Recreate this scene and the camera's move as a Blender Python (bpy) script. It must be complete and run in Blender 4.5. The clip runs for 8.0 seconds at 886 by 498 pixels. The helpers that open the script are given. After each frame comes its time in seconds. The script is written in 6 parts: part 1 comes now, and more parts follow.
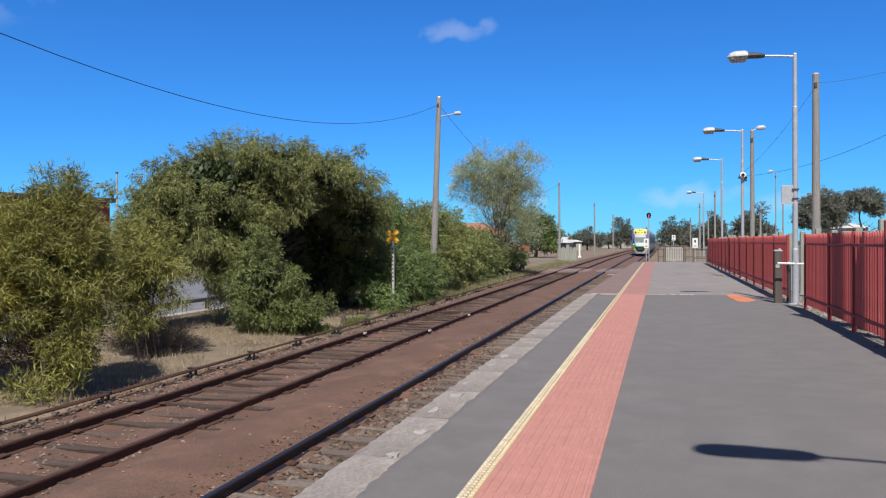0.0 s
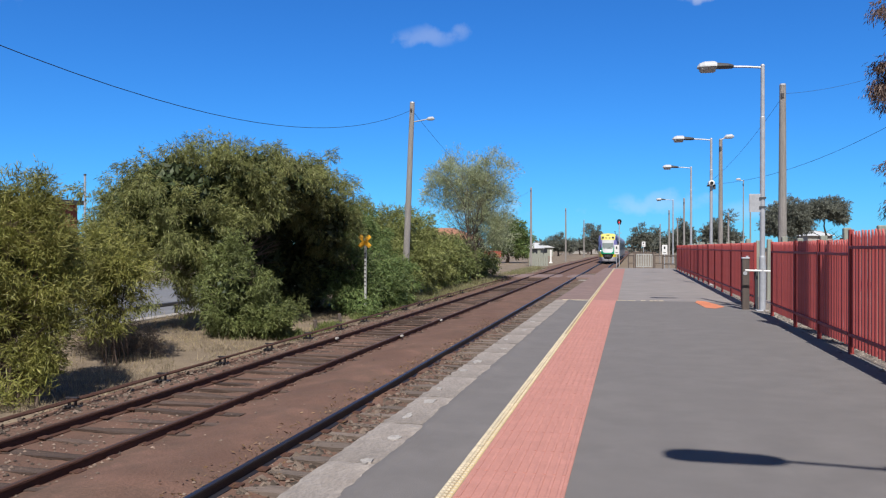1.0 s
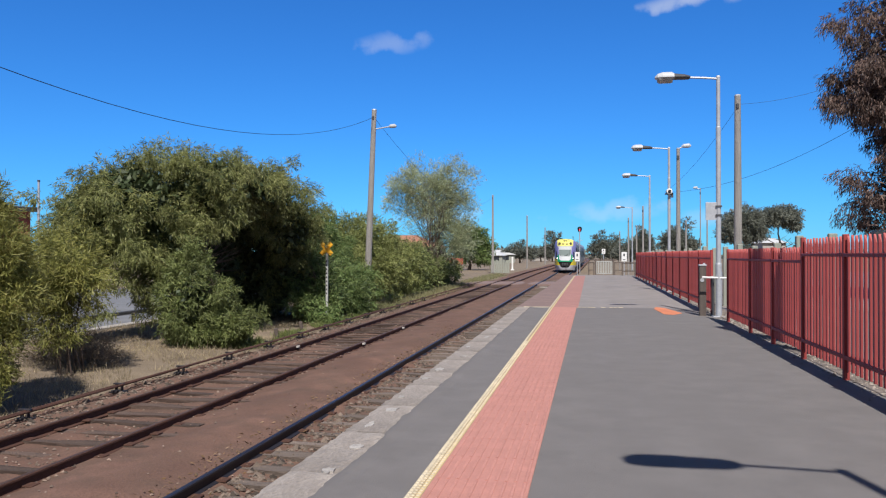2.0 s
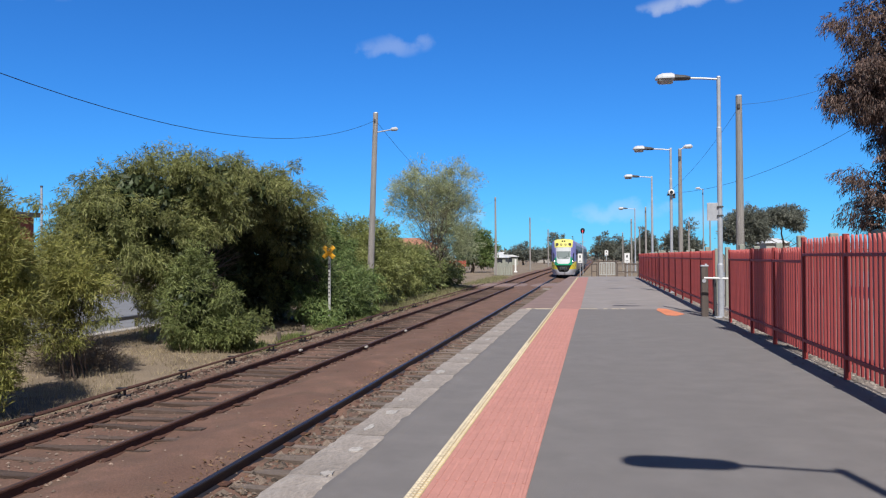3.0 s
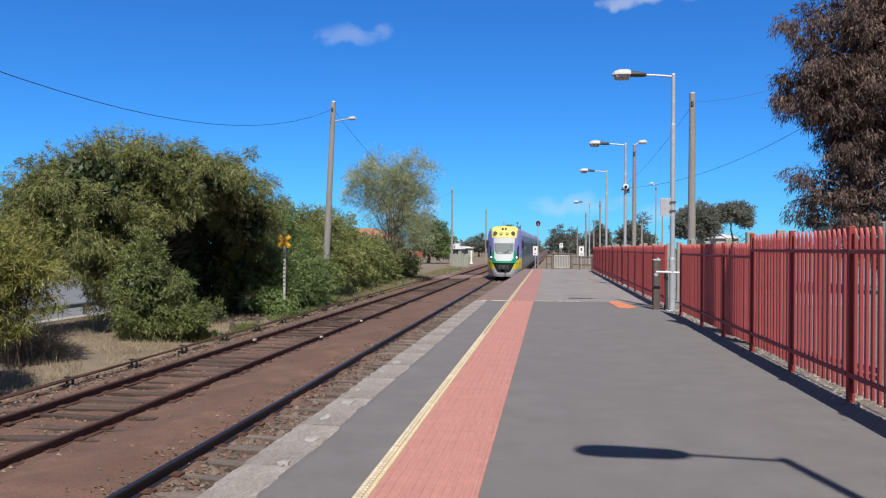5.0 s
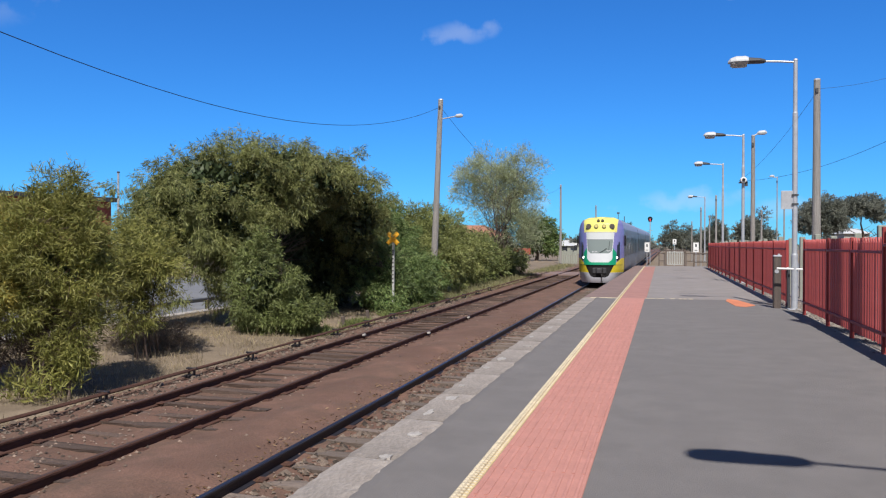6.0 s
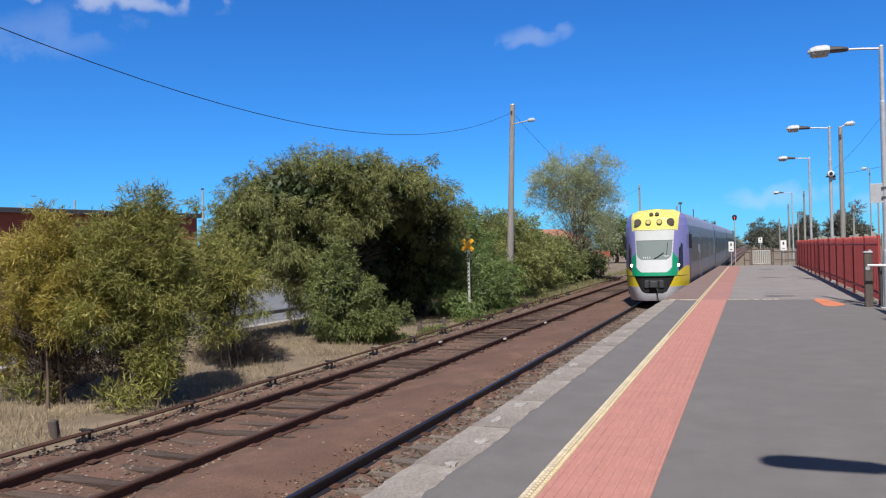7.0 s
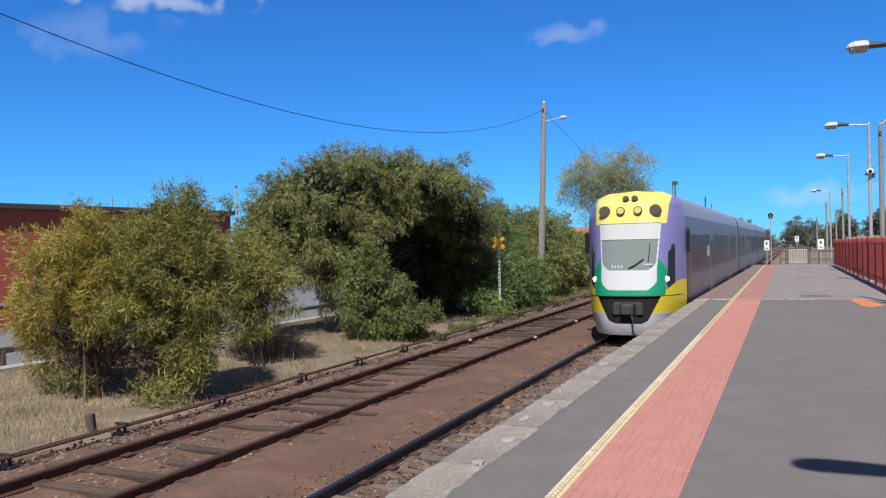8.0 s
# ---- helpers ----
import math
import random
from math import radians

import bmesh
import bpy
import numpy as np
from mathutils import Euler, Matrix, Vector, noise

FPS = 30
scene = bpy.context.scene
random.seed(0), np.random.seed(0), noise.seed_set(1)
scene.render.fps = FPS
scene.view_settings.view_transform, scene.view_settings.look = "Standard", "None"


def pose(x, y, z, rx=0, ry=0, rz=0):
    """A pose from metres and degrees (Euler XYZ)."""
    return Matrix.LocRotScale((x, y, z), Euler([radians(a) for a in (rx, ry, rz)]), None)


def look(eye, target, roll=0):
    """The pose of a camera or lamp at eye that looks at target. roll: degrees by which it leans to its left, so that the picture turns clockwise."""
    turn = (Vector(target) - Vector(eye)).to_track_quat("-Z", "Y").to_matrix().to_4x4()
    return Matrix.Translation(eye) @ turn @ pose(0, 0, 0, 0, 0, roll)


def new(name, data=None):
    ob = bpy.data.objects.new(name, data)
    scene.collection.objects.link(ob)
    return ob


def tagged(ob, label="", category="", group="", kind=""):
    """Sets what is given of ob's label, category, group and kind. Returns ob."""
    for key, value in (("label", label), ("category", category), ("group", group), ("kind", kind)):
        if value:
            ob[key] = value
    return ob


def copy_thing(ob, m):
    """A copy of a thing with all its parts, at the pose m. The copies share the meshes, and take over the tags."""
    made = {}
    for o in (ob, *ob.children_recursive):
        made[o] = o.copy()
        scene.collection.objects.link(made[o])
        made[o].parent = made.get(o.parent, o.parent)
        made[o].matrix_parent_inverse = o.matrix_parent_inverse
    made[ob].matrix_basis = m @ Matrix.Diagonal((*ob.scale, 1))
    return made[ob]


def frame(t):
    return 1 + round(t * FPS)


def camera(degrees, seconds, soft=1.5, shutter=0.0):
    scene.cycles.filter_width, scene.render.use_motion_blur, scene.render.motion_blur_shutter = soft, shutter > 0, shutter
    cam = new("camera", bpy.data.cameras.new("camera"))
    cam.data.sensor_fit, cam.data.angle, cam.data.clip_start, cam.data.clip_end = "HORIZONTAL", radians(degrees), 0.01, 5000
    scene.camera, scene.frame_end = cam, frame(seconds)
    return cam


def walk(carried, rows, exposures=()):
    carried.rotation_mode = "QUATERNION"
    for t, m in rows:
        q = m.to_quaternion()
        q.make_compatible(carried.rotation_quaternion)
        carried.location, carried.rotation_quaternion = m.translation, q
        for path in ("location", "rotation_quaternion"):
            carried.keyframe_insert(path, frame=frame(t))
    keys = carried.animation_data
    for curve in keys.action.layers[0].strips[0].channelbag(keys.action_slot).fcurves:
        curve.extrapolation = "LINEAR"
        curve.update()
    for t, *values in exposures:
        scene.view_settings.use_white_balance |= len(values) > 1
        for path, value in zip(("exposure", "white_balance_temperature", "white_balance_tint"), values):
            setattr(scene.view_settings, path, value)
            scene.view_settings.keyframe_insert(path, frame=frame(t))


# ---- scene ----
cam = camera(58.8, 8.0, soft=1.2)
PATH = [
    (0.0, (-0.053, 0.044, 1.527), (-2.716, 9.683, 1.442), -0.34),
    (0.2, (-0.048, 0.019, 1.536), (-2.640, 9.677, 1.472), -0.06),
    (0.5, (-0.061, 0.019, 1.550), (-2.391, 9.744, 1.521), 0.45),
    (0.7, (-0.070, -0.006, 1.543), (-2.259, 9.752, 1.580), 0.46),
    (1.0, (-0.068, -0.002, 1.542), (-2.384, 9.726, 1.518), 0.03),
    (1.2, (-0.071, -0.007, 1.552), (-2.207, 9.762, 1.552), 0.31),
    (1.5, (-0.066, -0.007, 1.548), (-2.083, 9.787, 1.643), 0.02),
    (1.7, (-0.070, -0.028, 1.553), (-1.928, 9.798, 1.615), 0.13),
    (3.0, (-0.016, -0.029, 1.551), (-1.901, 9.791, 1.651), -0.43),
    (3.5, (-0.041, -0.055, 1.567), (-1.953, 9.760, 1.675), -0.54),
    (4.0, (-0.037, -0.039, 1.546), (-1.988, 9.769, 1.566), -0.56),
    (4.1, (-0.026, -0.026, 1.560), (-1.859, 9.805, 1.552), 0.22),
    (4.2, (-0.015, -0.037, 1.553), (-1.463, 9.857, 1.582), 0.39),
    (5.3, (-0.062, -0.063, 1.555), (-1.393, 9.848, 1.490), 0.33),
    (5.5, (-0.086, -0.031, 1.552), (-1.672, 9.842, 1.458), -0.62),
    (5.7, (-0.072, -0.016, 1.542), (-2.291, 9.735, 1.499), -1.25),
    (5.8, (-0.059, 0.011, 1.543), (-2.492, 9.710, 1.489), -0.97),
    (6.0, (-0.001, 0.033, 1.536), (-2.681, 9.667, 1.477), 0.15),
    (6.2, (0.036, 0.065, 1.521), (-3.010, 9.590, 1.519), -0.39),
    (6.5, (0.094, 0.052, 1.541), (-3.105, 9.527, 1.517), -1.10),
    (6.7, (0.105, 0.057, 1.542), (-3.123, 9.522, 1.521), -0.79),
    (6.8, (0.117, 0.056, 1.543), (-3.330, 9.442, 1.540), -1.05),
    (7.0, (0.140, 0.053, 1.545), (-3.485, 9.373, 1.575), -1.46),
    (7.5, (0.174, 0.040, 1.564), (-3.698, 9.260, 1.562), -1.43),
    (8.0, (0.169, 0.050, 1.553), (-3.824, 9.218, 1.562), -1.25),
]
walk(cam, [(t, look(eye, target, roll)) for t, eye, target, roll in PATH])

# ---- world, sun, exposure ----
SUN_WAY = Vector((-0.169, 0.75, -1.0)).normalized()
scene.view_settings.exposure = 0.45


SKY_TINT = (0.215, 0.765, 1.57)
SUN_SIDE_TINT = (0.98, 0.77, 0.70)


def cloud_mask(nt, way, centre, wide, high, wobble):
    """A soft wisp of cloud round one direction of the sky; returns the mask socket."""
    c = Vector(centre).normalized()
    r = Vector((c.y, -c.x, 0)).normalized()
    u = r.cross(c)
    total = None
    for axis, size in ((r, wide), (u, high)):
        dot = nt.nodes.new("ShaderNodeVectorMath")
        dot.operation = "DOT_PRODUCT"
        nt.links.new(way, dot.inputs[0])
        dot.inputs[1].default_value = axis
        sub = nt.nodes.new("ShaderNodeMath")
        sub.operation = "MULTIPLY_ADD"
        nt.links.new(wobble, sub.inputs[0])
        sub.inputs[1].default_value = size * 4.0
        nt.links.new(dot.outputs["Value"], sub.inputs[2])
        shift = nt.nodes.new("ShaderNodeMath")
        shift.operation = "SUBTRACT"
        nt.links.new(sub.outputs[0], shift.inputs[0])
        shift.inputs[1].default_value = c.dot(axis) + size * 2.0
        div = nt.nodes.new("ShaderNodeMath")
        div.operation = "DIVIDE"
        nt.links.new(shift.outputs[0], div.inputs[0])
        div.inputs[1].default_value = size
        sq = nt.nodes.new("ShaderNodeMath")
        sq.operation = "MULTIPLY"
        nt.links.new(div.outputs[0], sq.inputs[0])
        nt.links.new(div.outputs[0], sq.inputs[1])
        if total is None:
            total = sq.outputs[0]
        else:
            add = nt.nodes.new("ShaderNodeMath")
            add.operation = "ADD"
            nt.links.new(total, add.inputs[0])
            nt.links.new(sq.outputs[0], add.inputs[1])
            total = add.outputs[0]
    ramp = nt.nodes.new("ShaderNodeMapRange")
    ramp.interpolation_type = "SMOOTHSTEP"
    nt.links.new(total, ramp.inputs["Value"])
    ramp.inputs["From Min"].default_value, ramp.inputs["From Max"].default_value = 2.2, -0.6
    front = nt.nodes.new("ShaderNodeVectorMath")
    front.operation = "DOT_PRODUCT"
    nt.links.new(way, front.inputs[0])
    front.inputs[1].default_value = c
    gate = nt.nodes.new("ShaderNodeMath")
    gate.operation = "GREATER_THAN"
    nt.links.new(front.outputs["Value"], gate.inputs[0])
    gate.inputs[1].default_value = 0.0
    mul = nt.nodes.new("ShaderNodeMath")
    mul.operation = "MULTIPLY"
    nt.links.new(ramp.outputs[0], mul.inputs[0])
    nt.links.new(gate.outputs[0], mul.inputs[1])
    return mul.outputs[0]


def make_world():
    w = bpy.data.worlds.new("sky")
    scene.world = w
    w.use_nodes = True
    nt = w.node_tree
    bg = nt.nodes["Background"]
    sky = nt.nodes.new("ShaderNodeTexSky")
    sky.sky_type, sky.sun_disc = "NISHITA", False
    sky.sun_elevation = math.asin(-SUN_WAY.z)
    sky.sun_rotation = math.atan2(-SUN_WAY.x, -SUN_WAY.y)
    sky.air_density, sky.dust_density, sky.ozone_density = 1.0, 0.0, 1.5
    hue = nt.nodes.new("ShaderNodeVectorMath")
    hue.operation = "MULTIPLY"
    nt.links.new(sky.outputs[0], hue.inputs[0])
    tc = nt.nodes.new("ShaderNodeTexCoord")
    # the sky pales towards the sun
    near = nt.nodes.new("ShaderNodeVectorMath")
    near.operation = "DOT_PRODUCT"
    nt.links.new(tc.outputs["Generated"], near.inputs[0])
    near.inputs[1].default_value = -SUN_WAY
    pale = nt.nodes.new("ShaderNodeMapRange")
    pale.interpolation_type = "SMOOTHSTEP"
    nt.links.new(near.outputs["Value"], pale.inputs["Value"])
    pale.inputs["From Min"].default_value, pale.inputs["From Max"].default_value = -0.1, 0.85
    tint = nt.nodes.new("ShaderNodeMix")
    tint.data_type = "RGBA"
    nt.links.new(pale.outputs[0], tint.inputs[0])
    tint.inputs[6].default_value = (*SKY_TINT, 1)
    tint.inputs[7].default_value = (*SUN_SIDE_TINT, 1)
    nt.links.new(tint.outputs[2], hue.inputs[1])
    noise_tex = nt.nodes.new("ShaderNodeTexNoise")
    noise_tex.inputs["Scale"].default_value, noise_tex.inputs["Detail"].default_value = 26.0, 8.0
    nt.links.new(tc.outputs["Generated"], noise_tex.inputs["Vector"])
    col = hue.outputs[0]
    for centre, wide, high, amount in CLOUDS:
        mask = cloud_mask(nt, tc.outputs["Generated"], centre, wide, high, noise_tex.outputs[0])
        scale = nt.nodes.new("ShaderNodeMath")
        scale.operation = "MULTIPLY"
        nt.links.new(mask, scale.inputs[0])
        scale.inputs[1].default_value = amount
        mix = nt.nodes.new("ShaderNodeMix")
        mix.data_type = "RGBA"
        nt.links.new(scale.outputs[0], mix.inputs[0])
        nt.links.new(col, mix.inputs[6])
        mix.inputs[7].default_value = (9.0, 9.4, 10.0, 1)
        col = mix.outputs[2]
    nt.links.new(col, bg.inputs["Color"])
    bg.inputs["Strength"].default_value = 0.0645


CLOUDS = [
    ((-0.240, 0.935, 0.258), 0.032, 0.010, 0.24),
    ((0.128, 0.948, 0.297), 0.04, 0.009, 0.5),
    ((-0.09, 0.94, 0.335), 0.02, 0.006, 0.35),
    ((-0.70, 0.64, 0.245), 0.05, 0.02, 0.14),
    ((-0.67, 0.683, 0.292), 0.085, 0.012, 0.5),
    ((0.03, 0.998, 0.055), 0.045, 0.012, 0.26),
    ((-0.19, 0.98, 0.045), 0.05, 0.01, 0.3),
    ((0.16, 0.985, 0.045), 0.05, 0.01, 0.25),
]
make_world()
sun = new("sun", bpy.data.lights.new("sun", "SUN"))
sun.data.energy, sun.data.angle, sun.data.color = 4.3, radians(0.53), (0.975, 0.94, 0.89)
sun.matrix_world = look((0, 0, 60), Vector((0, 0, 60)) + SUN_WAY)


# ---- materials ----
def material(name, base, rough=0.8, vary=0.25, scale=6.0, fine=60.0, bump=0.2, metal=0.0, second=None, stain=1.2, island=0.0, objrand=0.0, spec=0.4, coat=0.0, emit=0.0, streak=(1, 1, 1)):
    """A procedural surface: broad stains, fine grain and relief round a base colour."""
    m = bpy.data.materials.new(name)
    m.use_nodes = True
    nt = m.node_tree
    b = nt.nodes["Principled BSDF"]
    second = second or tuple(c * (1 - vary) for c in base)
    tc = nt.nodes.new("ShaderNodeTexCoord")
    mp = nt.nodes.new("ShaderNodeMapping")
    mp.inputs["Scale"].default_value = streak
    nt.links.new(tc.outputs["Object"], mp.inputs["Vector"])

    def tex(size, detail):
        n = nt.nodes.new("ShaderNodeTexNoise")
        n.inputs["Scale"].default_value, n.inputs["Detail"].default_value = size, detail
        n.inputs["Roughness"].default_value = 0.62
        nt.links.new(mp.outputs[0], n.inputs["Vector"])
        return n.outputs[0]

    def mixed(fac, a, bcol):
        n = nt.nodes.new("ShaderNodeMix")
        n.data_type = "RGBA"
        nt.links.new(fac, n.inputs[0])
        for k, v in ((6, a), (7, bcol)):
            if isinstance(v, tuple):
                n.inputs[k].default_value = (*v, 1)
            else:
                nt.links.new(v, n.inputs[k])
        return n.outputs[2]

    def spread(v, lo, hi):
        n = nt.nodes.new("ShaderNodeMapRange")
        nt.links.new(v, n.inputs["Value"])
        n.inputs["From Min"].default_value, n.inputs["From Max"].default_value = lo, hi
        return n.outputs[0]

    broad, mid, grain = tex(stain, 4), tex(scale, 5), tex(fine, 3)
    col = mixed(spread(mid, 0.35, 0.65), base, second)
    dark = tuple(c * (1 - vary * 0.8) for c in base)
    col = mixed(spread(broad, 0.42, 0.72), col, dark)
    val = nt.nodes.new("ShaderNodeHueSaturation")
    nt.links.new(col, val.inputs["Color"])
    g = spread(grain, 0.3, 0.7)
    amt = nt.nodes.new("ShaderNodeMath")
    amt.operation = "MULTIPLY_ADD"
    nt.links.new(g, amt.inputs[0])
    amt.inputs[1].default_value, amt.inputs[2].default_value = vary * 0.9, 1 - vary * 0.45
    out = amt.outputs[0]
    for use, src in ((island, "ShaderNodeNewGeometry"), (objrand, "ShaderNodeObjectInfo")):
        if use:
            n = nt.nodes.new(src)
            k = nt.nodes.new("ShaderNodeMath")
            k.operation = "MULTIPLY_ADD"
            nt.links.new(n.outputs["Random Per Island" if src.endswith("Geometry") else "Random"], k.inputs[0])
            k.inputs[1].default_value, k.inputs[2].default_value = use * 2, 1 - use
            mm = nt.nodes.new("ShaderNodeMath")
            mm.operation = "MULTIPLY"
            nt.links.new(out, mm.inputs[0])
            nt.links.new(k.outputs[0], mm.inputs[1])
            out = mm.outputs[0]
    nt.links.new(out, val.inputs["Value"])
    nt.links.new(val.outputs[0], b.inputs["Base Color"])
    b.inputs["Roughness"].default_value, b.inputs["Metallic"].default_value = rough, metal
    b.inputs["Specular IOR Level"].default_value = spec
    b.inputs["Coat Weight"].default_value = coat
    if emit:
        b.inputs["Emission Color"].default_value, b.inputs["Emission Strength"].default_value = (*base, 1), emit
    if bump:
        bp = nt.nodes.new("ShaderNodeBump")
        bp.inputs["Strength"].default_value, bp.inputs["Distance"].default_value = bump, 0.02
        nt.links.new(grain, bp.inputs["Height"])
        nt.links.new(bp.outputs[0], b.inputs["Normal"])
    return m


def leaf_material(name, a, bcol, c, through_light=0.16):
    m = bpy.data.materials.new(name)
    m.use_nodes = True
    nt = m.node_tree
    b = nt.nodes["Principled BSDF"]
    geo = nt.nodes.new("ShaderNodeNewGeometry")
    ramp = nt.nodes.new("ShaderNodeValToRGB")
    e = ramp.color_ramp.elements
    e[0].color, e[1].color = (*a, 1), (*c, 1)
    k = e.new(0.5)
    k.color = (*bcol, 1)
    nt.links.new(geo.outputs["Random Per Island"], ramp.inputs[0])
    tc = nt.nodes.new("ShaderNodeTexCoord")
    n = nt.nodes.new("ShaderNodeTexNoise")
    n.inputs["Scale"].default_value, n.inputs["Detail"].default_value = 1.1, 3
    nt.links.new(tc.outputs["Object"], n.inputs["Vector"])
    hs = nt.nodes.new("ShaderNodeHueSaturation")
    mr = nt.nodes.new("ShaderNodeMapRange")
    mr.inputs["From Min"].default_value, mr.inputs["From Max"].default_value = 0.3, 0.7
    mr.inputs["To Min"].default_value, mr.inputs["To Max"].default_value = 0.62, 1.38
    nt.links.new(n.outputs[0], mr.inputs["Value"])
    nt.links.new(mr.outputs[0], hs.inputs["Value"])
    nt.links.new(ramp.outputs[0], hs.inputs["Color"])
    nt.links.new(hs.outputs[0], b.inputs["Base Color"])
    b.inputs["Roughness"].default_value = 0.55
    b.inputs["Specular IOR Level"].default_value = 0.35
    tr = nt.nodes.new("ShaderNodeBsdfTranslucent")
    nt.links.new(hs.outputs[0], tr.inputs["Color"])
    mx = nt.nodes.new("ShaderNodeMixShader")
    mx.inputs[0].default_value = through_light
    nt.links.new(b.outputs[0], mx.inputs[1])
    nt.links.new(tr.outputs[0], mx.inputs[2])
    nt.links.new(mx.outputs[0], nt.nodes["Material Output"].inputs["Surface"])
    return m


def glass_material(name, tint, rough=0.05, coat=0.6):
    m = bpy.data.materials.new(name)
    m.use_nodes = True
    b = m.node_tree.nodes["Principled BSDF"]
    b.inputs["Base Color"].default_value = (*tint, 1)
    b.inputs["Roughness"].default_value = rough
    b.inputs["Specular IOR Level"].default_value = 0.5
    b.inputs["Coat Weight"].default_value = coat
    return m


def clear_lens(name):
    """Clear ribbed acrylic."""
    m = material(name, (0.62, 0.60, 0.58), 0.25, 0.15, 30, 120, 0.4)
    m.node_tree.nodes["Principled BSDF"].inputs["Transmission Weight"].default_value = 0.45
    return m


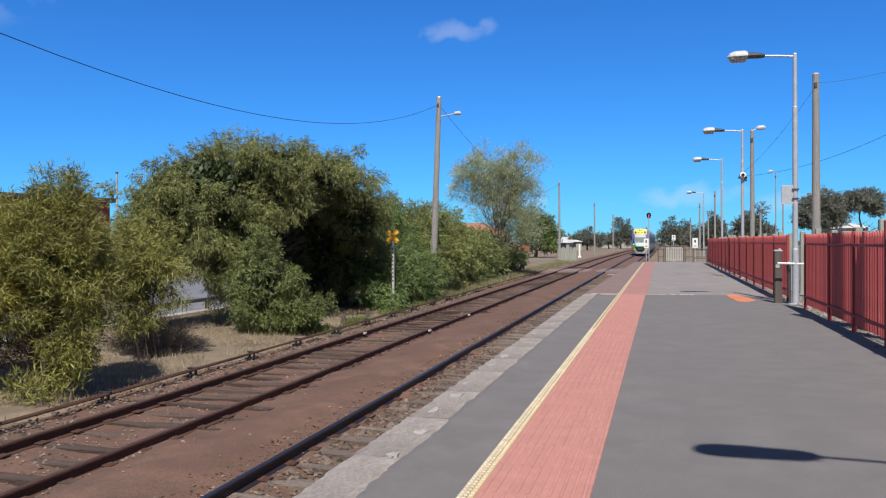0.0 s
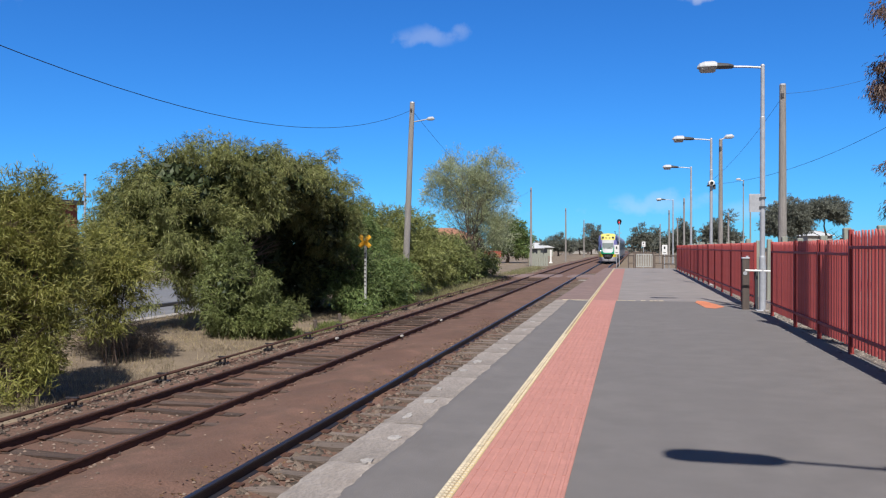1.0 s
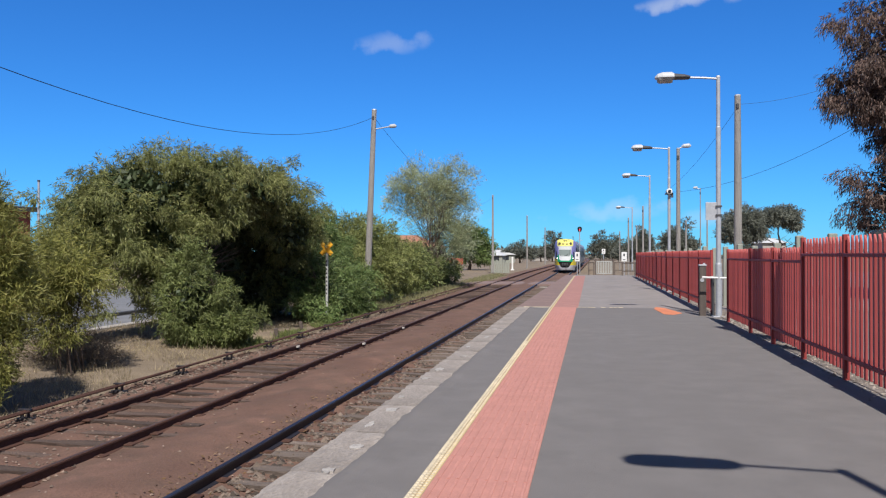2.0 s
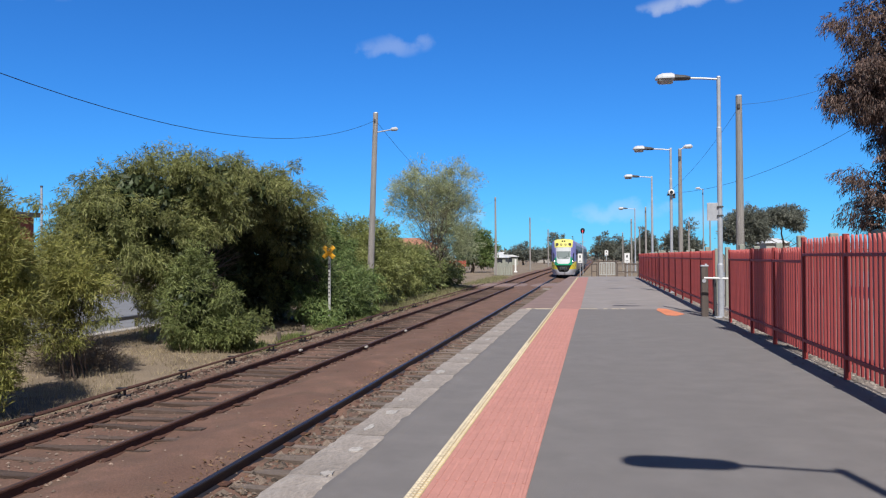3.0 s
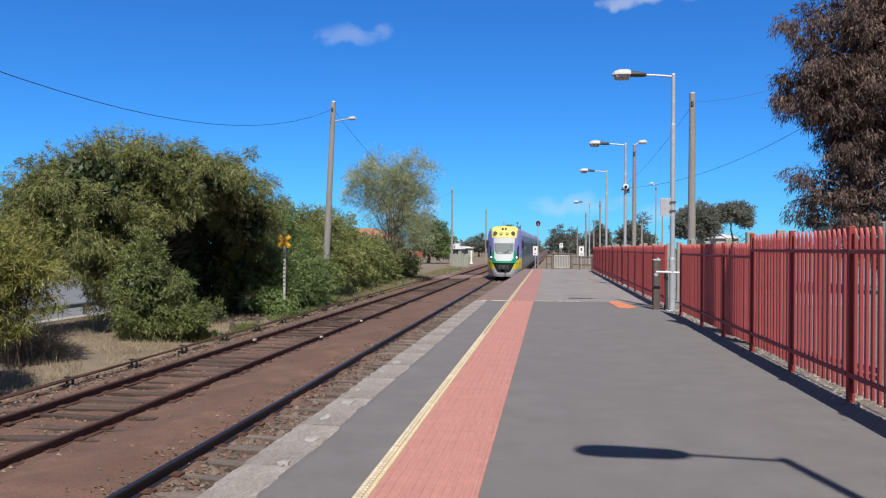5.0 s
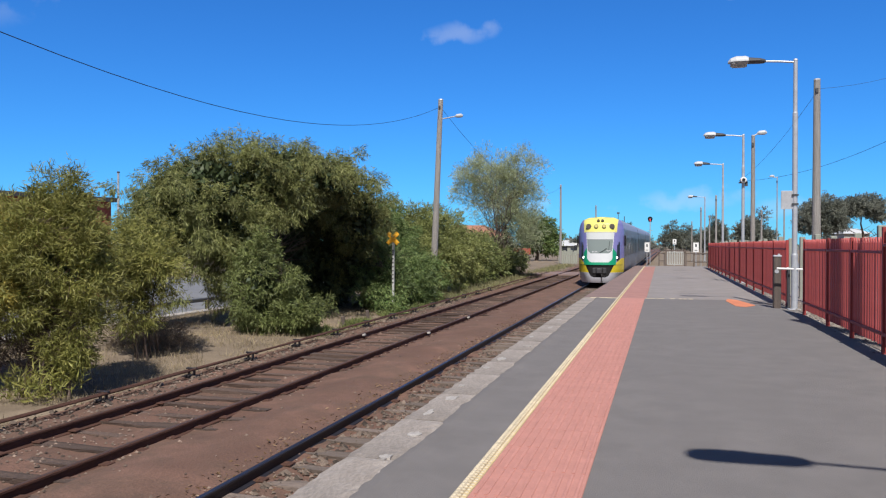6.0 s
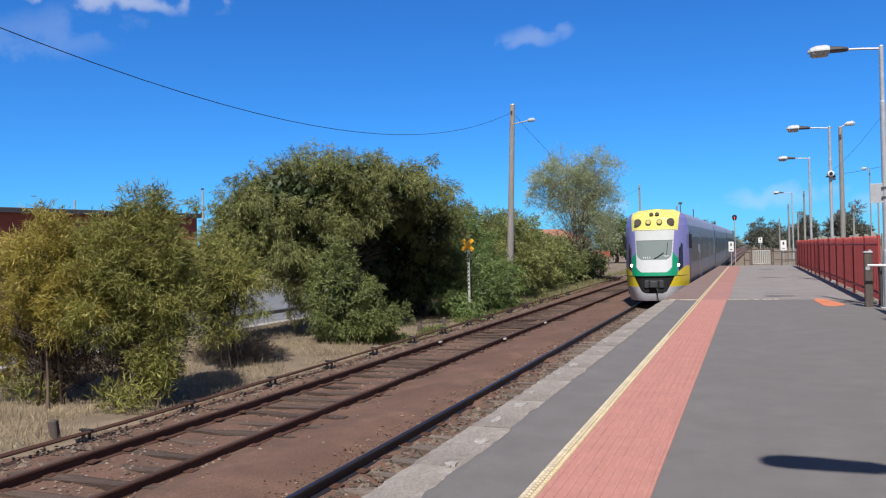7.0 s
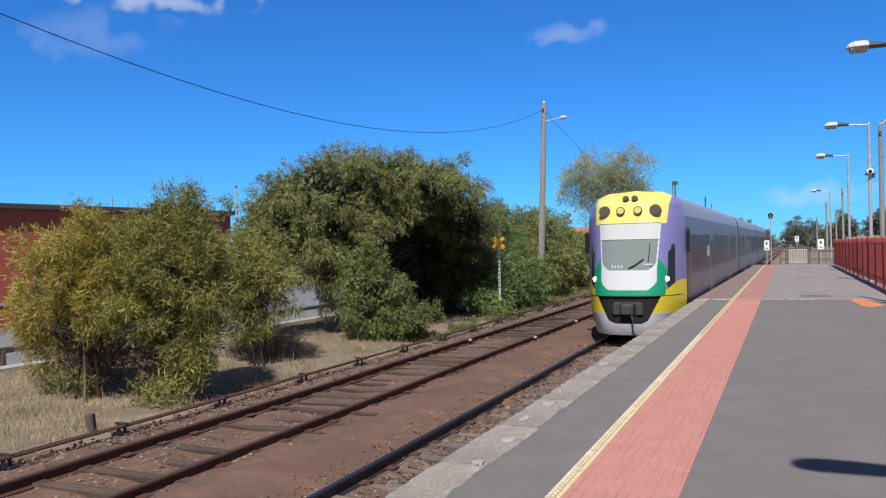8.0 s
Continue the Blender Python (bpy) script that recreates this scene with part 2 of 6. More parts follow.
M = dict(
    asphalt=material("dark asphalt", (0.187, 0.170, 0.161), 0.9, 0.16, 2.2, 140, 0.5, stain=0.35),
    asphalt_far=material("worn asphalt", (0.275, 0.245, 0.23), 0.92, 0.2, 1.2, 90, 0.4, stain=0.3),
    asphalt_red=material("reddish asphalt", (0.24, 0.165, 0.145), 0.92, 0.2, 1.6, 90, 0.4, stain=0.4),
    road=material("road asphalt", (0.19, 0.19, 0.195), 0.9, 0.2, 0.8, 60, 0.3, stain=0.15),
    coping=material("weathered concrete coping", (0.25, 0.213, 0.185), 0.92, 0.4, 2.6, 45, 0.9, stain=0.9, second=(0.41, 0.36, 0.32), streak=(1, 0.45, 1)),
    platform_face=material("platform face concrete", (0.19, 0.17, 0.155), 0.92, 0.4, 4, 40, 0.8),
    salmon=material("salmon tactile paving", (0.51, 0.235, 0.19), 0.85, 0.15, 5, 80, 0.3, stain=0.9, objrand=0.06),
    salmon_far=material("faded salmon paint", (0.40, 0.20, 0.168), 0.9, 0.2, 3, 60, 0.2, stain=0.6),
    edge_base=material("grubby yellow edging", (0.42, 0.32, 0.2), 0.85, 0.25, 12, 90, 0.3),
    yellow_paint=material("worn yellow paint", (0.68, 0.52, 0.27), 0.8, 0.22, 12, 90, 0.3),
    cream_paint=material("cream line paint", (0.66, 0.56, 0.40), 0.8, 0.3, 9, 60, 0.2),
    orange_paint=material("orange marking paint", (0.70, 0.24, 0.12), 0.85, 0.3, 6, 60, 0.3),
    bed=material("red brown track soil", (0.19, 0.104, 0.075), 0.97, 0.42, 1.6, 30, 1.0, stain=0.6, second=(0.115, 0.072, 0.052)),
    stone=material("ballast stones", (0.215, 0.155, 0.12), 0.95, 0.35, 14, 80, 0.5, island=0.7),
    gravel=material("grey brown gravel strip", (0.27, 0.225, 0.19), 0.95, 0.45, 9, 60, 1.0, stain=1.5, second=(0.16, 0.13, 0.11)),
    stone_pale=material("pale loose stones", (0.27, 0.23, 0.195), 0.95, 0.3, 14, 80, 0.4, island=0.6),
    smear=material("worn white paint", (0.46, 0.42, 0.385), 0.85, 0.35, 14, 70, 0.4),
    rubble=material("dark rubble", (0.17, 0.128, 0.10), 0.95, 0.4, 14, 80, 0.5, island=0.75),
    litter=leaf_material("dry fallen leaves", (0.15, 0.09, 0.05), (0.22, 0.135, 0.07), (0.3, 0.2, 0.12), 0.2),
    soil=material("dry ground", (0.27, 0.208, 0.145), 0.97, 0.42, 0.8, 24, 1.0, stain=0.3, second=(0.15, 0.113, 0.078)),
    dry_grass=leaf_material("dry grass", (0.33, 0.265, 0.165), (0.42, 0.34, 0.22), (0.25, 0.21, 0.12), 0.25),
    rust=material("rusty rail steel", (0.125, 0.06, 0.042), 0.78, 0.4, 8, 70, 0.6, metal=0.2, streak=(1, 0.15, 1)),
    rail_dark=material("dark used rail steel", (0.055, 0.05, 0.058), 0.5, 0.3, 8, 60, 0.3, metal=0.5, streak=(1, 0.15, 1)),
    rail_top=material("worn rail head", (0.16, 0.10, 0.085), 0.5, 0.3, 6, 60, 0.2, metal=0.5, streak=(1, 0.1, 1)),
    rail_shine=material("blue polished rail head", (0.10, 0.105, 0.15), 0.35, 0.2, 6, 60, 0.1, metal=0.8, streak=(1, 0.1, 1)),
    sleeper=material("weathered sleeper timber", (0.145, 0.098, 0.078), 0.95, 0.5, 3, 40, 1.0, objrand=0.35, streak=(0.25, 3, 3)),
    sleeper_grey=material("grey sleeper timber", (0.225, 0.175, 0.145), 0.95, 0.4, 3, 40, 1.0, objrand=0.25, streak=(0.25, 3, 3)),
    red_fence=material("red painted steel", (0.46, 0.088, 0.08), 0.6, 0.16, 4, 50, 0.1, stain=0.8, objrand=0.1),
    red_post=material("red painted steel post", (0.34, 0.05, 0.045), 0.6, 0.18, 4, 50, 0.1, objrand=0.08),
    galv=material("galvanised steel", (0.50, 0.51, 0.54), 0.5, 0.2, 7, 50, 0.1, metal=0.35),
    galv_dark=material("dark grey steel", (0.07, 0.07, 0.075), 0.6, 0.2, 7, 50, 0.1),
    lamp_white=material("white lamp housing", (0.52, 0.53, 0.55), 0.5, 0.12, 8, 50, 0.05),
    lens=clear_lens("prismatic lamp lens"),
    pole_wood=material("grey weathered pole timber", (0.345, 0.32, 0.30), 0.92, 0.3, 4, 50, 0.8, streak=(6, 6, 0.35)),
    post_wood=material("pale grey green post timber", (0.33, 0.34, 0.29), 0.92, 0.25, 4, 50, 0.5, streak=(5, 5, 0.4)),
    bollard=material("weathered dark timber post", (0.145, 0.115, 0.1), 0.92, 0.3, 5, 50, 0.8, streak=(5, 5, 0.4)),
    old_white=material("grubby white paint", (0.5, 0.5, 0.47), 0.7, 0.3, 6, 50, 0.1),
    white=material("white paint", (0.78, 0.77, 0.75), 0.6, 0.1, 6, 50, 0.05),
    sign_yellow=material("orange yellow sign paint", (0.85, 0.42, 0.03), 0.6, 0.12, 6, 50, 0.05),
    black=material("black paint", (0.012, 0.012, 0.013), 0.5, 0.2, 6, 50, 0.05),
    wire=material("black cable", (0.015, 0.015, 0.018), 0.6, 0.1, 6, 50, 0.0),
    bark=material("grey brown bark", (0.16, 0.12, 0.095), 0.95, 0.4, 6, 40, 1.0, streak=(4, 4, 0.6)),
    brick=material("red brick wall", (0.40, 0.10, 0.065), 0.9, 0.25, 3, 40, 0.5, stain=0.4),
    eave=material("dark fascia", (0.07, 0.065, 0.07), 0.7, 0.2, 4, 40, 0.1),
    tile_roof=material("orange roof tile", (0.40, 0.19, 0.12), 0.85, 0.25, 6, 40, 0.4),
    pale_wall=material("pale house wall", (0.40, 0.37, 0.34), 0.9, 0.15, 3, 40, 0.2),
    pale_roof=material("light metal roof", (0.58, 0.58, 0.58), 0.6, 0.15, 3, 40, 0.1),
    wattle=leaf_material("wattle leaves", (0.112, 0.127, 0.040), (0.168, 0.184, 0.056), (0.275, 0.271, 0.108)),
    wattle_yellow=leaf_material("olive yellow leaves", (0.235, 0.201, 0.039), (0.330, 0.271, 0.059), (0.457, 0.366, 0.104), 0.28),
    wattle_mid=leaf_material("olive green leaves", (0.144, 0.154, 0.036), (0.206, 0.206, 0.050), (0.324, 0.300, 0.096), 0.24),
    twig=leaf_material("dark brown bare twigs", (0.05, 0.034, 0.026), (0.085, 0.058, 0.044), (0.13, 0.092, 0.07), 0.05),
    scrub=leaf_material("dry brown twigs", (0.14, 0.105, 0.075), (0.2, 0.15, 0.105), (0.28, 0.215, 0.15), 0.15),
    green_grass=leaf_material("yellow green grass", (0.19, 0.19, 0.08), (0.25, 0.235, 0.115), (0.31, 0.28, 0.16), 0.25),
    # leaf green darkened to paint the shade inside the bushes
    wattle_shade=leaf_material("shade-darkened green leaves", (0.03, 0.045, 0.018), (0.045, 0.065, 0.025), (0.075, 0.095, 0.038), 0.1),
    bush_green=leaf_material("deep green long leaves", (0.081, 0.129, 0.039), (0.129, 0.186, 0.057), (0.221, 0.270, 0.098), 0.22),
    low_green=leaf_material("fresh green leaves", (0.096, 0.121, 0.034), (0.138, 0.167, 0.052), (0.215, 0.236, 0.086)),
    bramble=leaf_material("bramble leaves", (0.144, 0.167, 0.048), (0.206, 0.228, 0.069), (0.299, 0.305, 0.115), 0.25),
    silver=leaf_material("pale grey green leaves", (0.33, 0.37, 0.21), (0.43, 0.46, 0.28), (0.53, 0.55, 0.36), 0.5),
    gum=leaf_material("brown olive hanging leaves", (0.05, 0.036, 0.033), (0.10, 0.064, 0.052), (0.22, 0.14, 0.11)),
    far_green=leaf_material("far tree leaves", (0.13, 0.145, 0.115), (0.18, 0.19, 0.155), (0.23, 0.235, 0.195), 0.3),
    t_purple=material("purple train paint", (0.20, 0.19, 0.42), 0.35, 0.06, 3, 40, 0.0, coat=0.3),
    t_yellow=material("yellow train paint", (0.74, 0.68, 0.17), 0.4, 0.06, 3, 40, 0.0, coat=0.3),
    t_cheek=material("yellow bumper paint", (0.66, 0.52, 0.03), 0.4, 0.08, 3, 40, 0.0, coat=0.3),
    t_green=material("green train paint", (0.008, 0.27, 0.135), 0.35, 0.06, 3, 40, 0.0, coat=0.3),
    t_white=material("white train paint", (0.56, 0.575, 0.59), 0.4, 0.04, 3, 40, 0.0, coat=0.3),
    t_grey=material("light grey train skirt", (0.46, 0.46, 0.5), 0.5, 0.12, 3, 40, 0.0),
    t_side=material("brushed silver train side", (0.23, 0.235, 0.26), 0.42, 0.1, 2, 40, 0.02, metal=0.3),
    t_roof=material("grey blue train roof", (0.30, 0.31, 0.40), 0.5, 0.12, 2, 40, 0.02),
    t_black=material("black underframe", (0.012, 0.011, 0.012), 0.7, 0.3, 6, 50, 0.2),
    t_dark=material("dark coupler metal", (0.055, 0.055, 0.06), 0.6, 0.3, 9, 50, 0.2),
    t_blind=material("pale sun blind", (0.55, 0.57, 0.565), 0.25, 0.05, 3, 30, 0.0, coat=0.6),
    t_glass=glass_material("windscreen glass", (0.2, 0.235, 0.225)),
    t_window=glass_material("dark tinted window", (0.02, 0.023, 0.03), 0.3, 0.0),
    t_light=material("lit headlight", (1.0, 0.98, 0.92), 0.3, 0.02, 3, 30, 0.0, emit=2.4),
    t_lens=material("amber lamp lens", (0.62, 0.52, 0.18), 0.2, 0.1, 20, 60, 0.0, coat=0.5),
    t_lens_dark=material("dark lamp lens", (0.10, 0.08, 0.06), 0.2, 0.2, 20, 60, 0.0, coat=0.5),
    red_lamp=material("lit red signal", (1.0, 0.02, 0.05), 0.4, 0.0, 3, 30, 0.0, emit=0.35),
)


def grade(y):
    """How far the line and the land beside it have climbed at y."""
    return 0.0052 * min(max(y - 14.0, 0.0), 85.0)


def drift(y):
    """How far the tracks have swung towards the platform's side at y."""
    return 0.0066 * max(y - 18.0, 0.0)


# ---- building helpers ----
class Geo:
    """Collects vertices and faces of one mesh."""

    def __init__(self):
        self.v, self.f = [], []

    def box(self, x, y, z, sx, sy, sz, m=None, ch=0.0):
        """A box centred at x, y with its foot at z, with chamfered upright and top edges."""
        n = len(self.v)
        hx, hy = sx / 2, sy / 2
        if ch <= 0:
            ring = [(-hx, -hy), (hx, -hy), (hx, hy), (-hx, hy)]
            levels = [(0, 0), (sz, 0)]
        else:
            c = min(ch, hx * 0.9, hy * 0.9)
            ring = [(-hx + c, -hy), (hx - c, -hy), (hx, -hy + c), (hx, hy - c), (hx - c, hy), (-hx + c, hy), (-hx, hy - c), (-hx, -hy + c)]
            levels = [(0, 0), (sz - min(c, sz * 0.4), 0), (sz, c)]
        k = len(ring)
        for h, inset in levels:
            for a, b in ring:
                q = Vector((x + a * (1 - inset / hx), y + b * (1 - inset / hy), z + h))
                self.v.append(m @ q if m else q)
        for lv in range(len(levels) - 1):
            for j in range(k):
                a, b = n + lv * k + j, n + lv * k + (j + 1) % k
                self.f.append((a, b, b + k, a + k))
        self.f.append(tuple(n + j for j in reversed(range(k))))
        self.f.append(tuple(n + (len(levels) - 1) * k + j for j in range(k)))
        return self

    def tube(self, pts, radii, sides=8, cap=True):
        n = len(self.v)
        pts = [Vector(p) for p in pts]
        if not hasattr(radii, "__len__"):
            radii = [radii] * len(pts)
        for i, p in enumerate(pts):
            d = (pts[min(i + 1, len(pts) - 1)] - pts[max(i - 1, 0)]).normalized()
            a = d.cross(Vector((0, 0, 1)) if abs(d.z) < 0.9 else Vector((1, 0, 0))).normalized()
            b = d.cross(a)
            for j in range(sides):
                t = 2 * math.pi * j / sides
                self.v.append(p + (a * math.cos(t) + b * math.sin(t)) * radii[i])
        for i in range(len(pts) - 1):
            for j in range(sides):
                q, r = n + i * sides + j, n + i * sides + (j + 1) % sides
                self.f.append((q, q + sides, r + sides, r))
        if cap:
            self.f.append(tuple(n + j for j in range(sides)))
            self.f.append(tuple(n + (len(pts) - 1) * sides + j for j in reversed(range(sides))))
        return self

    def prism(self, profile, a, b, axis="y"):
        """A profile of (x, z) pairs drawn out along y from a to b."""
        n, k = len(self.v), len(profile)
        for y in (a, b):
            for x, z in profile:
                self.v.append(Vector((x, y, z)) if axis == "y" else Vector((y, x, z)))
        for j in range(k):
            q, r = n + j, n + (j + 1) % k
            self.f.append((q, r, r + k, q + k))
        self.f.append(tuple(n + j for j in reversed(range(k))))
        self.f.append(tuple(n + k + j for j in range(k)))
        return self

    def mesh(self, name, mat, smooth=False):
        me = bpy.data.meshes.new(name)
        me.from_pydata([tuple(p) for p in self.v], [], self.f)
        bm = bmesh.new()
        bm.from_mesh(me)
        bmesh.ops.recalc_face_normals(bm, faces=bm.faces)
        bm.to_mesh(me)
        bm.free()
        me.materials.append(mat)
        if smooth:
            me.shade_smooth()
        return me


def part(name, geo, mat, parent, label="", smooth=False):
    me = geo if isinstance(geo, bpy.types.Mesh) else geo.mesh(name, mat, smooth)
    ob = new(name, me)
    ob.parent = parent
    if label:
        tagged(ob, label)
    return ob


def thing(name, label, category, at=(0, 0, 0), group="", kind=""):
    ob = new(name)
    ob.location = (at[0], at[1], at[2] + (grade(at[1]) if at[2] < -1.0 else 0.0))
    ob.empty_display_size = 0.2
    return tagged(ob, label, category, group, kind)


def solid(name, geo, mat, label, category, group="", kind="", smooth=False):
    return tagged(new(name, geo.mesh(name, mat, smooth)), label, category, group, kind)


def raw_mesh(name, verts, faces, mat):
    me = bpy.data.meshes.new(name)
    verts, faces = np.asarray(verts, np.float32), np.asarray(faces, np.int32)
    me.vertices.add(len(verts))
    me.vertices.foreach_set("co", verts.ravel())
    me.loops.add(faces.size)
    me.loops.foreach_set("vertex_index", faces.ravel())
    me.polygons.add(len(faces))
    me.polygons.foreach_set("loop_start", np.arange(0, faces.size, faces.shape[1], dtype=np.int32))
    me.update(calc_edges=True)
    me.materials.append(mat)
    return me


def leaf_cloud(rng, at, way, length, width, curl=0.15):
    """Folded lens-shaped leaves, one at each place, along its way."""
    n = len(at)
    way = way / np.linalg.norm(way, axis=1, keepdims=True)
    side = np.cross(way, rng.normal(size=(n, 3)))
    side /= np.linalg.norm(side, axis=1, keepdims=True) + 1e-9
    up = np.cross(side, way)
    ln, wd = length[:, None], width[:, None]
    v = np.stack([at, at + way * ln * 0.45 + side * wd * 0.5 - up * ln * curl * 0.3, at + way * ln - up * ln * curl, at + way * ln * 0.45 - side * wd * 0.5 - up * ln * curl * 0.3], 1)
    return v.reshape(-1, 3), np.arange(4 * n).reshape(n, 4)


def crown(rng, lobes, clumps, sprays, leaves, length, width, droop=0.35, core=0.7, ragged=0.18, spray=0.4, clump=0.42, inner=0.35, burst=0.5):
    """Leaves in sprays, the sprays in clumps over ellipsoid lobes (x, y, z, rx, ry, rz), and a shaded inside."""
    lobes = np.array(lobes, float)
    vol = (lobes[:, 3] * lobes[:, 4] + lobes[:, 3] * lobes[:, 5] + lobes[:, 4] * lobes[:, 5])
    pick = rng.choice(len(lobes), clumps, p=vol / vol.sum())
    d = rng.normal(size=(clumps, 3))
    d /= np.linalg.norm(d, axis=1, keepdims=True)
    wob = 1 + ragged * (np.sin(d[:, 0] * 5 + pick) * np.cos(d[:, 2] * 6 + pick * 2) + rng.normal(size=clumps) * 0.3)
    L = lobes[pick]
    centre = L[:, :3] + d * L[:, 3:] * ((core + (1 - core) * rng.random(clumps) ** 0.6) * wob)[:, None]
    size = clump * rng.uniform(0.6, 1.35, clumps)
    k = np.repeat(np.arange(clumps), sprays)
    off = rng.normal(size=(len(k), 3))
    off /= np.linalg.norm(off, axis=1, keepdims=True)
    off *= (rng.random(len(k)) ** 0.45)[:, None]
    at = centre[k] + off * size[k][:, None] * np.array([1, 1, 0.72])
    out = d[k] * 0.7 + off * 0.9 + rng.normal(size=(len(k), 3)) * 0.3
    out[:, 2] -= droop
    out /= np.linalg.norm(out, axis=1, keepdims=True)
    q = np.repeat(np.arange(len(k)), leaves)
    n = len(q)
    pos = at[q] + out[q] * (rng.random(n) * spray)[:, None] + rng.normal(size=(n, 3)) * spray * 0.13
    way = out[q] + rng.normal(size=(n, 3)) * burst
    way[:, 2] -= droop * 0.6
    ln, wd = length * (0.6 + 0.8 * rng.random(n)), width * (0.7 + 0.6 * rng.random(n))
    m = int(clumps * sprays * inner * 2)
    if m:
        p2 = rng.choice(len(lobes), m, p=vol / vol.sum())
        d2 = rng.normal(size=(m, 3))
        d2 /= np.linalg.norm(d2, axis=1, keepdims=True)
        pos = np.concatenate([pos, lobes[p2, :3] + d2 * lobes[p2, 3:] * (0.8 * rng.random(m) ** 0.5)[:, None]])
        way = np.concatenate([way, rng.normal(size=(m, 3))])
        ln, wd = np.concatenate([ln, length * 1.5 * rng.uniform(0.7, 1.3, m)]), np.concatenate([wd, width * 3.0 * rng.uniform(0.7, 1.3, m)])
    return leaf_cloud(rng, pos, way, ln, wd)


def limbs(rng, foot, top, radius, count, reach, rise=0.5, stems=1):
    """A tapered trunk, or several stems, with limbs that fork outward."""
    g = Geo()
    foot, top = Vector(foot), Vector(top)
    for s in range(stems):
        f = foot + Vector((rng.normal() * 0.12, rng.normal() * 0.12, 0)) * (stems > 1) * 2
        tp = top + Vector((rng.normal(), rng.normal(), 0)) * reach * 0.35 * (stems > 1)
        pts = [f.lerp(tp, k / 5) + Vector((rng.normal(), rng.normal(), 0)) * radius * 0.5 * (k > 0) for k in range(6)]
        g.tube(pts, [radius * (1.25 if k == 0 else 1 - 0.15 * k) for k in range(6)], 8)
        for c in range(count):
            t = 0.3 + 0.65 * rng.random()
            b = f.lerp(tp, t)
            ang = rng.random() * 6.283
            ln = reach * (0.5 + 0.6 * rng.random()) * (1.2 - 0.5 * t)
            w = Vector((math.cos(ang), math.sin(ang), rise * (0.6 + rng.random())))
            e = b + w * ln
            midp = b.lerp(e, 0.5) + Vector((rng.normal(), rng.normal(), rng.random())) * ln * 0.08
            g.tube([b, midp, e], [radius * 0.45 * (1.2 - t), radius * 0.28 * (1.2 - t), radius * 0.1], 6)
            for q in range(3):
                e2 = e + Vector((rng.normal(), rng.normal(), rng.random() * 0.9)) * ln * 0.4
                g.tube([midp.lerp(e, 0.3 + 0.3 * q), e2], [radius * 0.16, radius * 0.05], 5)
    return g


def tree(name, label, category, foot, trunk, lobes, leaf, clumps, sprays, leaves, length, width, seed, bark="bark", group="", fills=(), rise=0.5, **kw):
    """Trunk with limbs and a leafy crown; trunk = (top, radius, count, reach, stems); fills are inner masses (name, lobes, count, length, width, lift, leaf)."""
    rng = np.random.default_rng(seed)
    ob = thing(name, label, category, foot, group)
    top, radius, count, reach, stems = trunk
    part("trunk", limbs(rng, (0, 0, -0.05), Vector(top) - Vector(foot), radius, count, reach, rise, stems), M[bark], ob)
    rel = [(l[0] - foot[0], l[1] - foot[1], l[2] - foot[2], *l[3:]) for l in lobes]
    v, f = crown(rng, rel, clumps, sprays, leaves, length, width, **kw)
    v[:, 2] = np.maximum(v[:, 2], 0.02)
    part("crown", raw_mesh("crown", v, f, M[leaf]), None, ob)
    for fname, flobes, count, ln, wd, lift, fleaf in fills:
        lb = np.array(flobes, float)
        k = rng.choice(len(lb), count, p=lb[:, 3:].prod(1) / lb[:, 3:].prod(1).sum())
        d = rng.normal(size=(count, 3))
        d *= (rng.random(count) ** 0.4 / np.linalg.norm(d, axis=1))[:, None]
        way = rng.normal(size=(count, 3))
        way[:, 2] += lift
        at = lb[k, :3] + d * lb[k, 3:] - np.array(foot)
        v, f = leaf_cloud(rng, at, way, ln * rng.uniform(0.6, 1.4, count), wd * rng.uniform(0.6, 1.4, count))
        v[:, 2] = np.maximum(v[:, 2], 0.02)
        part(fname, raw_mesh(fname, v, f, M[fleaf]), None, ob)
    return ob


# ---- levels ----
RAIL = -1.07      # rail heads, platform surface is 0
BED = -1.235      # soil between the rails
EDGE = -2.2       # platform edge
FENCE = 3.05
LINE_Y = 23.3     # change of platform surface
END_Y = 60.0      # platform end


# ---- ground, platform, road ----
def ground_sheet():
    xs = np.concatenate([[-2500, -600, -150, -60], np.arange(-32, -8.9, 0.6), [-8.6, -2.3, 3.5, 10, 40, 150, 600, 2500]])
    ys = np.concatenate([[-400, -60, -20], np.arange(-4, 60, 0.8), [70, 90, 130, 250, 600, 1200, 3000]])
    v = []
    for y in ys:
        for x in xs:
            z = BED + grade(y) - (0.35 if -9.0 < x < -2.0 else 0.05)
            if -32 <= x < -9.4 and -4 <= y < 60:
                z += 0.09 * noise.noise((x * 0.5, y * 0.5, 0)) + 0.05 * noise.noise((x * 1.7, y * 1.7, 3))
                if -17.5 < x < -10.2 and 12 < y < 30:
                    z += 0.22 * math.sin((x + 17.5) / 7.3 * math.pi) * math.sin((y - 12) / 18 * math.pi)
                if x < -18:
                    z = BED - 0.08
            v.append((x, y, z))
    nx = len(xs)
    f = [(j * nx + i, j * nx + i + 1, (j + 1) * nx + i + 1, (j + 1) * nx + i) for j in range(len(ys) - 1) for i in range(nx - 1)]
    ob = new("ground", raw_mesh("ground", v, f, M["soil"]))
    ob.data.shade_smooth()
    tagged(ob, "dry sandy ground with sparse grass beside the railway", "ground", kind="structure")


